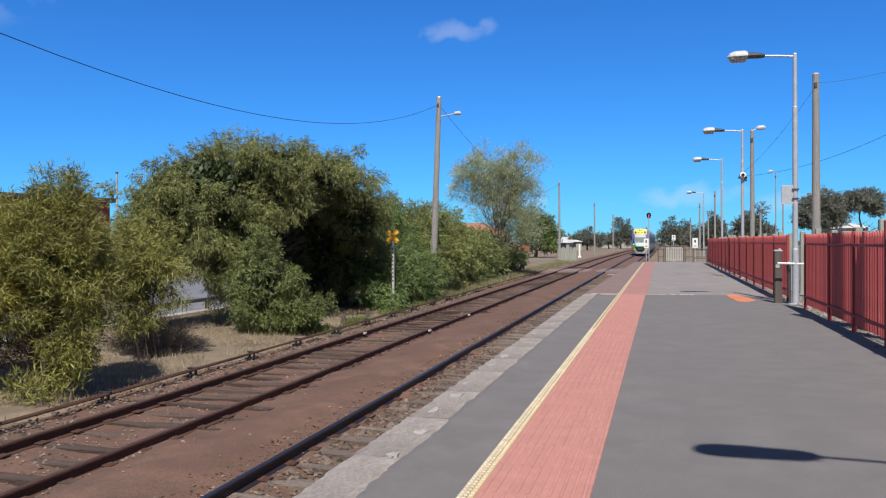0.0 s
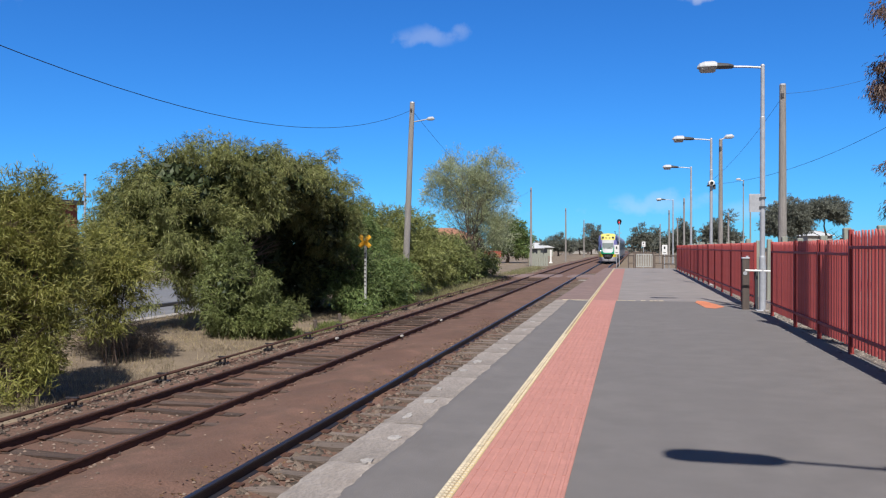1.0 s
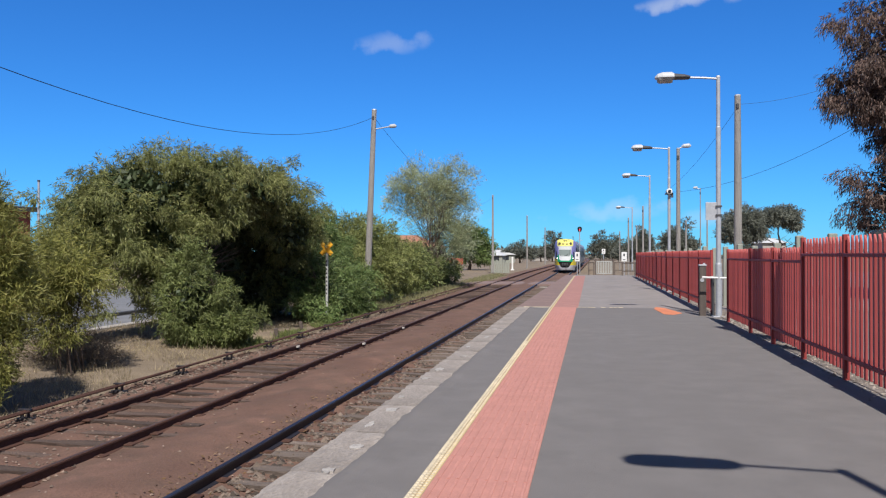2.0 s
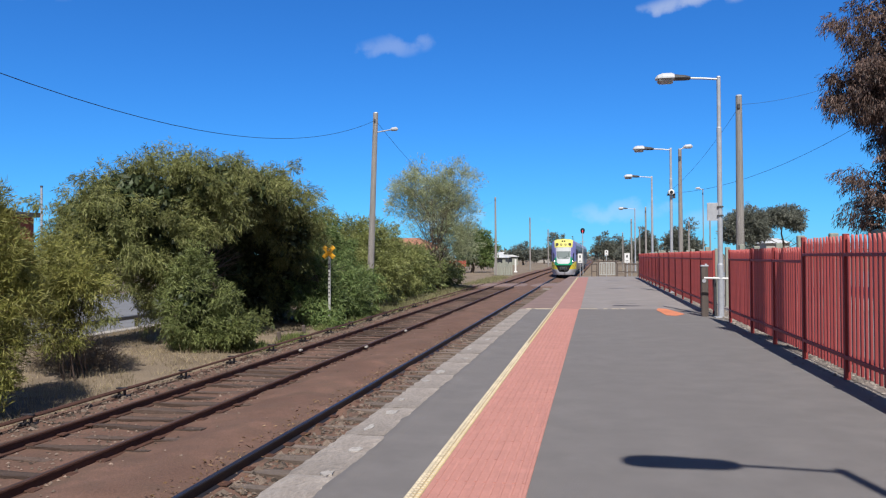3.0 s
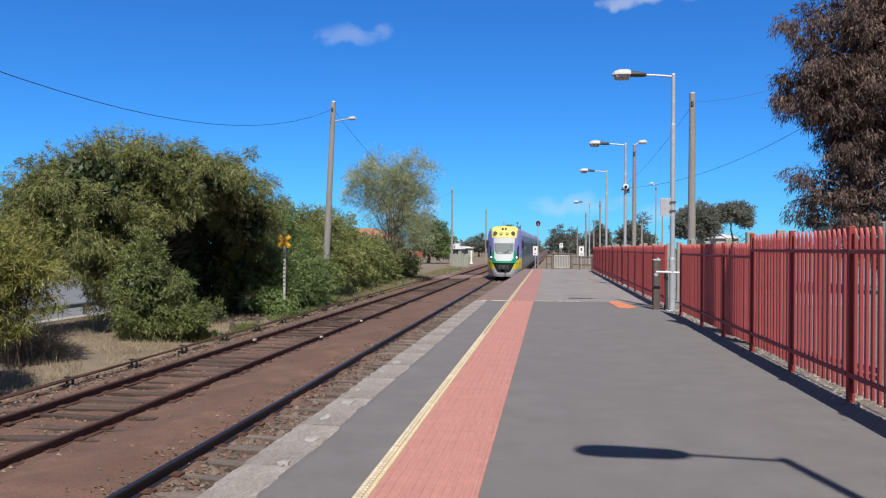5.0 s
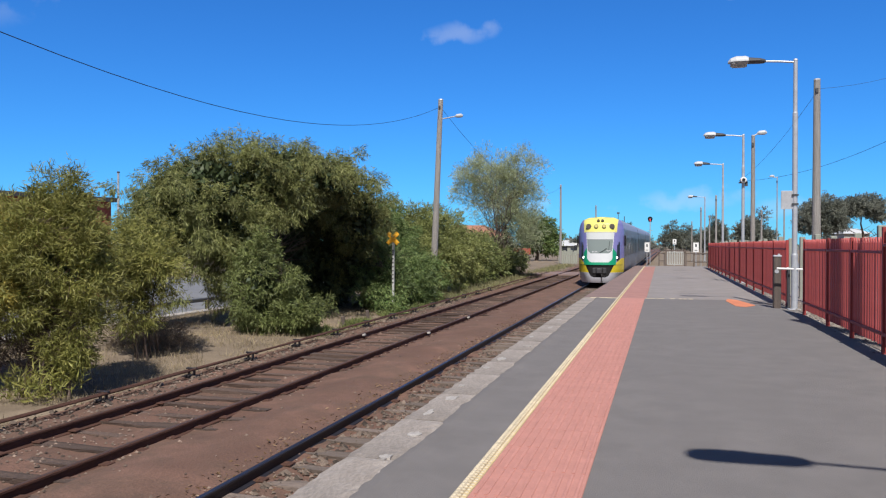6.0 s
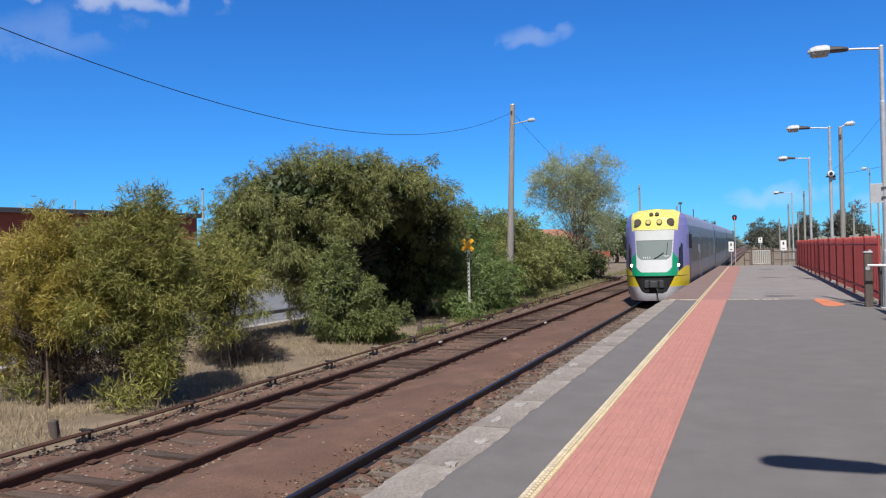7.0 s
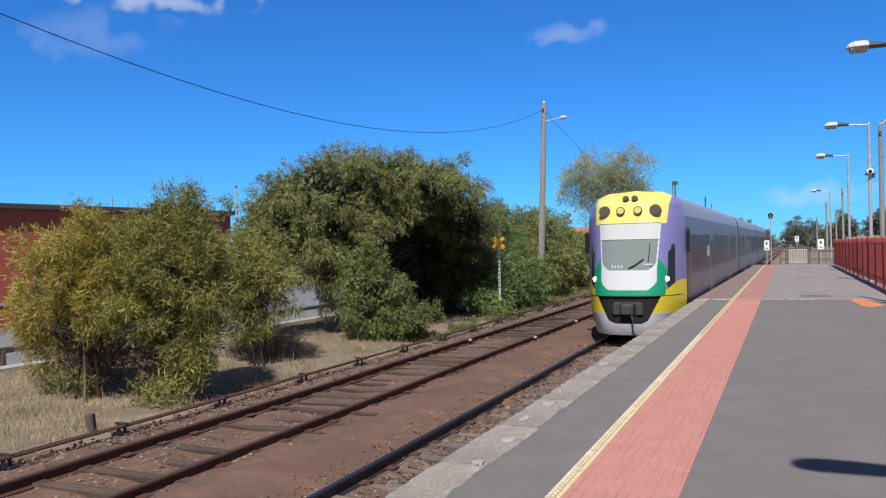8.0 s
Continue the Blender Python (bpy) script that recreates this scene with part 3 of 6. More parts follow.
def track_bed():
    rng = np.random.default_rng(4)
    xs = np.linspace(-9.9, EDGE - 0.02, 46)
    ys = np.concatenate([np.arange(-6, 40, 0.3), np.arange(40, 130, 1.5), [140, 180, 260, 420, 800]])
    v = []
    for y in ys:
        for x in xs:
            z = BED + grade(y) + 0.05 * noise.noise((x * 1.2, y * 0.7, 0)) + 0.025 * noise.noise((x * 5, y * 5, 1))
            z += 0.13 * math.exp(-((x + 5.6) / 0.8) ** 2)
            z -= 0.05 * math.exp(-((x + 3.7) / 0.6) ** 2)
            if x < -9.2:
                z -= (-9.2 - x) * 0.1
            v.append((x + (drift(y) if x > -9.6 else 0.0), y, z))
    nx = len(xs)
    f = [(j * nx + i, j * nx + i + 1, (j + 1) * nx + i + 1, (j + 1) * nx + i) for j in range(len(ys) - 1) for i in range(nx - 1)]
    ob = new("track_bed", raw_mesh("track_bed", v, f, M["bed"]))
    ob.data.shade_smooth()
    tagged(ob, "red brown compacted soil and ballast under the tracks", "track bed", kind="structure")
    # loose stones
    n = 6000
    x = rng.uniform(-9.8, EDGE - 0.1, n)
    smooth_strip = (x > -6.5) & (x < -4.9) & (rng.random(n) < 0.9)
    x = np.where(smooth_strip, rng.uniform(-8.9, -6.5, n), x)
    y = 2.5 + 40 * rng.random(n) ** 1.6
    r = rng.uniform(0.01, 0.026, n)
    base = np.array([(-1, -1, -.3), (1, -1, -.3), (1, 1, -.3), (-1, 1, -.3), (0, 0, .8)], float)
    verts = []
    faces = []
    for i in range(n):
        a = rng.random() * 6.28
        c, s_ = math.cos(a), math.sin(a)
        zz = bed_height(x[i], y[i])
        q = base * rng.uniform(0.6, 1.2, (5, 3)) * r[i]
        q = np.stack([q[:, 0] * c - q[:, 1] * s_ + x[i], q[:, 0] * s_ + q[:, 1] * c + y[i], q[:, 2] + zz + 0.012], 1)
        k = 5 * i
        verts.append(q)
        faces += [(k, k + 1, k + 4), (k + 1, k + 2, k + 4), (k + 2, k + 3, k + 4), (k + 3, k, k + 4)]
    ob = new("ballast", raw_mesh("ballast", np.concatenate(verts), faces, M["stone"]))
    tagged(ob, "loose brown stones scattered over the track bed", "gravel", kind="stuff")


def bed_height(x, y):
    return BED + grade(y) + 0.05 * noise.noise((x * 1.2, y * 0.7, 0)) + 0.13 * math.exp(-((x + 5.6) / 0.8) ** 2) - 0.05 * math.exp(-((x + 3.7) / 0.6) ** 2)


def rubble():
    """Dense dark rubble between the near rails and by the coping, and fallen leaves by the rail."""
    rng = np.random.default_rng(14)
    n = 12000
    x = np.where(rng.random(n) < 0.87, rng.uniform(-4.4, EDGE - 0.1, n), rng.normal(-9.2, 0.25, n))
    y = 2.5 + 36 * rng.random(n) ** 1.5
    base = np.array([(-1, -1, -.3), (1, -1, -.3), (1, 1, -.3), (-1, 1, -.3), (0.2, -0.1, .7)], float)
    verts, faces = [], []
    for i in range(n):
        a = rng.random() * 6.28
        c, s_ = math.cos(a), math.sin(a)
        q = base * rng.uniform(0.5, 1.4, (5, 3)) * rng.uniform(0.012, 0.034) * (1 + (rng.random() < 0.12))
        verts.append(np.stack([q[:, 0] * c - q[:, 1] * s_ + x[i], q[:, 0] * s_ + q[:, 1] * c + y[i], q[:, 2] + bed_height(x[i], y[i]) + 0.014], 1))
        k = 5 * i
        faces += [(k, k + 1, k + 4), (k + 1, k + 2, k + 4), (k + 2, k + 3, k + 4), (k + 3, k, k + 4)]
    tagged(new("rubble", raw_mesh("rubble", np.concatenate(verts), faces, M["rubble"])), "dark brown grey rubble between rails and platform", "rubble", kind="stuff")
    n = 1900
    x = np.where(rng.random(n) < 0.5, rng.normal(-4.85, 0.16, n), rng.uniform(-4.4, EDGE - 0.15, n))
    y = 2.5 + 26 * rng.random(n) ** 1.3
    z = np.array([bed_height(a, b) for a, b in zip(x, y)]) + 0.02
    way = rng.normal(size=(n, 3))
    way[:, 2] *= 0.25
    v, f = leaf_cloud(rng, np.stack([x, y, z], 1), way, rng.uniform(0.04, 0.1, n), rng.uniform(0.012, 0.03, n), 0.3)
    tagged(new("leaf_litter", raw_mesh("leaf_litter", v, f, M["litter"])), "dry orange brown leaves fallen along the rail", "leaf litter", kind="stuff")


def slab(name, x0, x1, y0, y1, z0, z1, mat, label, category, kind="structure"):
    g = Geo().box((x0 + x1) / 2, (y0 + y1) / 2, z0, x1 - x0, y1 - y0, z1 - z0, ch=0.004)
    return solid(name, g, M[mat], label, category, kind=kind)


def platform():
    slab("platform", EDGE + 0.41, 9.0, -30, LINE_Y, -1.5, 0, "asphalt", "grey asphalt station platform surface", "platform")
    slab("platform_far", EDGE + 0.41, 9.0, LINE_Y, END_Y, -1.5, -0.004, "asphalt_far", "older worn grey asphalt at the platform's end", "platform")
    g = Geo()
    for z in (-1.5, -0.004):
        g.v += [Vector((x, y, z)) for x, y in ((EDGE, LINE_Y), (EDGE + 0.41, LINE_Y), (EDGE + 0.41, END_Y), (EDGE + 0.32, END_Y))]
    g.f = [(3, 2, 1, 0), (4, 5, 6, 7)] + [(j, (j + 1) % 4, (j + 1) % 4 + 4, j + 4) for j in range(4)]
    solid("platform_edge_far", g, M["asphalt_red"], "reddish brown worn asphalt along the platform edge", "platform", kind="structure")
    slab("edge_paving", EDGE + 0.41, -1.23, LINE_Y, END_Y, -0.05, 0.003, "asphalt_red", "reddish brown worn asphalt by the yellow line", "platform")
    slab("crossing", -30, 30, END_Y + 3.2, END_Y + 9.5, -1.3, RAIL + grade(END_Y + 6) - 0.05, "asphalt_red", "worn brownish road over the level crossing", "road")
    # ramp from the platform end down to the crossing
    g = Geo().prism([(END_Y, -1.5), (END_Y, -0.006), (END_Y + 3.2, RAIL + 0.2), (END_Y + 3.2, -1.5)], EDGE + 0.34, 9.0, axis="x")
    solid("ramp", g, M["asphalt_far"], "grey asphalt ramp at the platform's end", "ramp", kind="structure")


def coping():
    base = solid("coping", Geo().box(EDGE + 0.205, (LINE_Y - 20) / 2, -1.5, 0.38, LINE_Y + 20, 1.46), M["platform_face"], "weathered pale concrete coping along the platform edge", "coping", kind="structure")
    rng = random.Random(5)
    y = -19.0
    while y < LINE_Y - 0.2:
        ln = min(rng.uniform(1.0, 1.35), LINE_Y - y)
        w = 0.41 + rng.uniform(-0.012, 0.012)
        bm = bmesh.new()
        bmesh.ops.create_grid(bm, x_segments=5, y_segments=14, size=0.5)
        for q in bm.verts:
            edge = abs(q.co.x) > 0.49 or abs(q.co.y) > 0.49
            px, py = q.co.x * w, q.co.y * (ln - 0.012)
            if q.co.x < -0.49:
                px += rng.uniform(-0.02, 0.012)
            if q.co.x > 0.49:
                px -= rng.uniform(0.0, 0.022)
            q.co = (px, py, rng.uniform(-0.006, 0.004) - (0.01 if edge else 0))
        ext = bmesh.ops.extrude_face_region(bm, geom=bm.faces[:])
        for q in [e for e in ext["geom"] if isinstance(e, bmesh.types.BMVert)]:
            q.co.z -= 0.1
        bmesh.ops.recalc_face_normals(bm, faces=bm.faces)
        me = bpy.data.meshes.new("stone")
        bm.to_mesh(me)
        bm.free()
        me.materials.append(M["coping"])
        ob = part("stone", me, None, base)
        ob.location = (EDGE + 0.205, y + ln / 2, rng.uniform(-0.004, 0.004))
        y += ln


def tactile():
    """Salmon ribbed paving with studded yellow edging."""
    strip = slab("tactile_strip", -1.13, -0.46, -6, LINE_Y - 0.1, -0.02, 0.008, "salmon", "salmon pink tactile paving strip along the platform", "paving")
    far = slab("painted_strip", -1.13, -0.42, LINE_Y - 0.1, 57.5, -0.02, 0.005, "salmon_far", "faded salmon painted strip along the platform", "paving")
    slab("edge_line", -1.235, -1.13, -6, 57.8, -0.02, 0.006, "edge_base", "worn yellow line beside the salmon strip", "line")
    # ribs that run along the strip
    rib = Geo().prism([(-0.013, 0), (-0.008, 0.006), (0.008, 0.006), (0.013, 0)], -0.29, 0.29).mesh("rib", M["salmon"])
    for j in range(30):
        for i in range(10):
            ob = part("rib", rib, None, strip)
            ob.location = (-1.095 + i * 0.0665, 3.2 + j * 0.6, 0.008)
    # cream and yellow stripes, and the studs on them
    slab("cream_stripe", -1.232, -1.198, -6, 57.6, -0.02, 0.0095, "cream_paint", "thin cream stripe along the platform edge line", "line")
    slab("yellow_stripe", -1.168, -1.134, -6, 57.6, -0.02, 0.0095, "yellow_paint", "thin yellow stripe along the salmon strip", "line")
    g = Geo()
    for x in (-1.215, -1.183, -1.151):
        y = 2.6
        while y < 14:
            g.box(x, y, 0.005, 0.024, 0.026, 0.010, ch=0.006)
            y += 0.056
    solid("edge_studs", g, M["cream_paint"], "rows of small cream studs on the yellow line", "studs", kind="stuff")


def blot(rng, cx, cy, a, b, top, n=15):
    """A flat ragged patch, a few millimetres thick."""
    g = Geo()
    ring = []
    for k in range(n):
        t, r = 6.283 * k / n, rng.uniform(0.55, 1.1)
        ring.append((cx + a * math.cos(t) * r, cy + b * math.sin(t) * r))
    g.v = [Vector((p, q, top)) for p, q in ring] + [Vector((p, q, -0.02)) for p, q in ring]
    g.f = [tuple(range(n))] + [(j, j + n, (j + 1) % n + n, (j + 1) % n) for j in range(n)]
    return g


def paint_smears():
    """Small worn white paint marks on the concrete coping."""
    rng = random.Random(31)
    for y in (4.1, 5.38, 6.1, 6.9, 7.6, 8.3, 9.6, 10.4, 11.8, 13.0, 14.6, 16.2, 17.9):
        g = blot(rng, EDGE + rng.uniform(0.1, 0.3), y, rng.uniform(0.03, 0.08), rng.uniform(0.05, 0.2), 0.006)
        solid("paint_smear", g, M["smear"], "worn white paint smear on the concrete coping", "paint mark", kind="structure")


def asphalt_lip():
    """The asphalt's ragged edge, spread thinly over the coping."""
    rng = random.Random(37)
    n = 420
    ys = [-6 + (LINE_Y - 0.1 + 6) * k / (n - 1) for k in range(n)]
    g = Geo()
    for y in ys:
        reach = 0.03 + 0.03 * noise.noise((y * 0.9, 0, 5)) + 0.025 * noise.noise((y * 3.1, 2, 5)) + rng.uniform(-0.012, 0.012)
        left = EDGE + 0.40 - max(0.0, reach)
        g.v += [Vector((EDGE + 0.55, y, -0.002)), Vector((EDGE + 0.47, y, 0.008)), Vector((left + 0.03, y, 0.011)), Vector((left, y, -0.012))]
    g.f = [(4 * k + j, 4 * k + j + 1, 4 * k + j + 5, 4 * k + j + 4) for k in range(n - 1) for j in range(3)]
    solid("asphalt_lip", g, M["asphalt"], "ragged grey asphalt edge spread over the coping", "platform", kind="structure", smooth=True)


def markings():
    for x0, x1 in ((-2.0, -1.24),):
        slab("cross_line", x0, x1, LINE_Y - 0.14, LINE_Y - 0.02, -0.02, 0.009, "cream_paint", "worn cream line across the platform edge", "line")
    g = Geo()
    rng = random.Random(8)
    x = -0.4
    while x < 0.85:
        w = rng.uniform(0.05, 0.22)
        g.box(x, LINE_Y + 0.05 + x * 0.08, -0.02, w, rng.uniform(0.05, 0.1), 0.027)
        x += w + rng.uniform(0.03, 0.16)
    solid("broken_line", g, M["cream_paint"], "broken remains of a cream line on asphalt", "line", kind="structure")
    g = Geo()
    prof = [(1.80, 21.0), (2.02, 20.8), (2.3, 21.4), (2.2, 22.2), (2.02, 23.4), (1.80, 23.7), (1.70, 22.9)]
    n = len(prof)
    g.v = [Vector((a, b, 0.008)) for a, b in prof] + [Vector((a, b, -0.02)) for a, b in prof]
    g.f = [tuple(range(n)), tuple(reversed(range(n, 2 * n)))] + [(j, j + n, (j + 1) % n + n, (j + 1) % n) for j in range(n)]
    solid("orange_mark", g, M["orange_paint"], "orange paint patch on the grey asphalt", "paint mark", kind="structure")
    for x0, x1, y in ((0.55, 1.3, 26.0), (0.6, 1.4, 45.0), (1.9, 2.5, 40.0)):
        slab("seam", x0, x1, y, y + 0.16, -0.03, 0.002, "asphalt", "dark patched seam in the asphalt", "patch")
    slab("crossing_line", -3.9, -2.3, END_Y + 0.5, END_Y + 0.9, -1.2, RAIL + grade(END_Y) - 0.12, "smear", "white line between the rails at the crossing", "line")


# ---- railway ----
def rail_profile(x, top):
    h = [(-0.065, -0.16), (0.065, -0.16), (0.065, -0.148), (0.012, -0.128), (0.012, -0.04), (0.034, -0.03), (0.034, -0.006), (0.026, 0), (-0.026, 0), (-0.034, -0.006), (-0.034, -0.03), (-0.012, -0.04), (-0.012, -0.128), (-0.065, -0.148)]
    return [(x + a, top + b) for a, b in h]


def rail_run(profile):
    """A rail profile drawn out along the line, following its climb."""
    g, k = Geo(), len(profile)
    stations = (-8, 14, 18, 99, 700)
    for y in stations:
        g.v += [Vector((x + drift(y), y, z + grade(y))) for x, z in profile]
    for i in range(len(stations) - 1):
        for j in range(k):
            q, r = i * k + j, i * k + (j + 1) % k
            g.f.append((q, r, r + k, q + k))
    g.f += [tuple(range(k)), tuple(range(4 * k, 5 * k))]
    return g


def track(name, left, label, rail_mat, head_mat, sleeper_mat, seed, sleeper_top, wide=0.23):
    rng = random.Random(seed)
    tr = thing(name, label, "railway track", (left + 0.818, 0, 0), kind="structure")
    tr.empty_display_size = 0.3
    for x in (-0.818, 0.818):
        r = part("rail", rail_run(rail_profile(x, RAIL)), M[rail_mat], tr)
        part("rail_head", rail_run([(x - 0.025, RAIL - 0.002), (x + 0.025, RAIL - 0.002), (x + 0.025, RAIL + 0.003), (x - 0.025, RAIL + 0.003)]), M[head_mat], r)
    variants = []
    for k in range(5):
        bm = bmesh.new()
        bmesh.ops.create_cube(bm, size=1)
        bmesh.ops.scale(bm, vec=(2.6 + rng.uniform(-0.08, 0.08), wide + rng.uniform(-0.03, 0.03), 0.12), verts=bm.verts)
        bmesh.ops.subdivide_edges(bm, edges=[e for e in bm.edges if abs(e.verts[0].co.x - e.verts[1].co.x) > 1], cuts=4)
        for q in bm.verts:
            q.co += Vector((0, rng.uniform(-0.022, 0.022), rng.uniform(-0.02, 0.012)))
        me = bpy.data.meshes.new("sleeper")
        bm.to_mesh(me)
        bm.free()
        me.materials.append(M[sleeper_mat])
        variants.append(me)
    y = -8.165
    while y < 75:
        ob = part("sleeper", variants[rng.randrange(5)], None, tr)
        ob.location = (drift(y) + rng.uniform(-0.04, 0.04), y + rng.uniform(-0.04, 0.04), grade(y) + sleeper_top - 0.06 + rng.uniform(-0.025, 0.014))
        ob.rotation_euler = (0, 0, radians(rng.uniform(-2.2, 2.2)))
        y += 0.685
    plate = Geo().box(0, 0, 0, 0.3, 0.16, 0.018, ch=0.004).mesh("plate", M["rust"])
    y = -8.165
    while y < 34:
        for x in (-0.818, 0.818):
            ob = part("base_plate", plate, None, tr)
            ob.location = (x + drift(y), y, grade(y) + sleeper_top - 0.002)
        y += 0.685
    return tr


def point_rods():
    """Rusty signal rods on low stools beside the far track."""
    rod = thing("point_rodding", "rusty signal rods on low iron stools beside the track", "rodding", (-9.42, 0, BED), kind="structure")
    rng = random.Random(2)
    for dx, z in ((-0.1, 0.12), (-0.02, 0.14), (0.07, 0.15)):
        pts = [(dx + rng.uniform(-0.015, 0.015), y, z + grade(y) + rng.uniform(-0.015, 0.01)) for y in range(0, 70, 2)]
        part("rod", Geo().tube(pts, 0.024, 6), M["rust"], rod)
    g = Geo().box(0, 0, -0.03, 0.05, 0.05, 0.2, ch=0.01).box(-0.12, 0, -0.03, 0.05, 0.05, 0.2, ch=0.01).box(-0.06, 0, 0.15, 0.24, 0.07, 0.03, ch=0.008).box(-0.06, 0, -0.02, 0.3, 0.16, 0.05, ch=0.01)
    stool = g.mesh("stool", M["rail_dark"])
    for y in (4.9, 7.35, 9.35, 11.75, 14.45, 16.9, 19.4, 22, 24.6, 27.2, 29.8, 32.4, 35, 38, 41, 44):
        part("stool", stool, None, rod).location = (0.02, y, grade(y))
    for x, y in ((-10.1, 9.35), (-10.3, 24.6), (-10.35, 27.0)):
        g = Geo().box(0, 0, -0.1, 0.13, 0.13, 0.42, pose(0, 0, 0, 3, -4, 20), ch=0.02)
        ob = solid("stump", g, M["bollard"], "short grey timber stump in dry grass", "stump", "stumps by the track")
        ob.location = (x, y, BED - 0.03 + grade(y))
    g = Geo()
    for x, y in ((-6.68, 22.2), (-8.32, 21.2), (-6.68, 27.0)):
        g.box(x + 0.06 + drift(y), y, RAIL + grade(y) - 0.06, 0.08, 0.16, 0.05, ch=0.015)
    solid("rail_clip", g, M["pale_wall"], "pale painted joint bars on the rusty rails", "rail joint", kind="stuff")


ground_sheet()
track_bed()
rubble()
platform()
coping()
tactile()
markings()
paint_smears()
asphalt_lip()
track("track_far", -8.32, "rusty disused siding track with weathered timber sleepers", "rust", "rail_top", "sleeper", 11, RAIL - 0.125, 0.2)
track("track_near", -4.57, "running track with dark rails beside the platform", "rail_dark", "rail_shine", "sleeper_grey", 12, RAIL - 0.145)
point_rods()


# ---- fence and platform furniture ----
def fence():
    """Red palisade fence of upright pickets, two rails and square posts."""
    fn = thing("palisade_fence", "red painted steel palisade fence along the platform", "fence", (FENCE, 0, 0), kind="structure")
    rng = random.Random(6)

    def picket(h):
        """One folded steel picket with a pointed head."""
        g = Geo()
        prof = [(-0.035, 0.008), (-0.016, -0.014), (0.016, -0.014), (0.035, 0.008)]
        th = 0.004
        for z, k in ((0.11, 1), (h - 0.09, 1), (h, 0.12)):
            for y, x in prof:
                g.v.append(Vector((x, y * k, z)))
            for y, x in reversed(prof):
                g.v.append(Vector((x + th, y * k, z)))
        for lv in range(2):
            for j in range(8):
                a, b = lv * 8 + j, lv * 8 + (j + 1) % 8
                g.f.append((a, b, b + 8, a + 8))
        g.f.append(tuple(range(7, -1, -1)))
        g.f.append(tuple(range(16, 24)))
        return g.mesh("picket", M["red_fence"])

    tall, low = picket(1.78), picket(1.66)
    post_t = Geo().box(0, 0, -0.3, 0.07, 0.07, 2.1, ch=0.006).mesh("post", M["red_post"])
    post_l = Geo().box(0, 0, -0.3, 0.065, 0.065, 1.97, ch=0.006).mesh("post", M["red_post"])
    near = [2.57 + 1.97 * k for k in range(8)] + [18.9]
    far = [21.4 + 2.45 * k for k in range(15)]
    for run in (near, far):
        for y, nxt in zip(run, run[1:]):
            high = y < 12.4
            for z in (0.26, 1.52 if high else 1.42):
                part("fence_rail", Geo().box(-0.034, (y + nxt) / 2, z, 0.034, nxt - y - 0.07, 0.045, ch=0.004), M["red_post"], fn)
            k = round((nxt - y) / 0.153)
            for i in range(k):
                ob = part("picket", tall if high else low, None, fn)
                ob.location = (rng.uniform(-0.003, 0.003), y + (i + 0.5) * (nxt - y) / k, rng.uniform(-0.006, 0.006))
        for y in run:
            part("post", post_t if y < 13 else post_l, None, fn).location = (-0.01, y, 0)
    part("plinth", Geo().box(0.28, 29, -0.05, 0.5, 60, 0.065, ch=0.01), M["gravel"], fn, "pale gravel strip under the fence")


def fence_gravel():
    """Loose pale stones and crumbs along the foot of the fence."""
    rng = np.random.default_rng(61)
    n = 2600
    x, y = FENCE + rng.normal(0.16, 0.13, n), rng.uniform(3, 26, n)
    base = np.array([(-1, -1, -.3), (1, -1, -.3), (1, 1, -.3), (-1, 1, -.3), (0.2, -0.1, .7)], float)
    at = np.stack([x, y, np.where(x > FENCE + 0.03, 0.02, 0.005)], 1)
    size = rng.uniform(0.006, 0.022, n) * (1 + 1.5 * (rng.random(n) < 0.06))
    v = at[:, None, :] + base[None] * rng.uniform(0.5, 1.3, (n, 5, 3)) * size[:, None, None]
    k = 5 * np.arange(n)[:, None, None]
    f = (k + np.array([(0, 1, 4), (1, 2, 4), (2, 3, 4), (3, 0, 4)])[None]).reshape(-1, 3)
    tagged(new("fence_gravel", raw_mesh("fence_gravel", v.reshape(-1, 3), f, M["stone_pale"])), "pale loose stones along the fence foot", "gravel", kind="stuff")


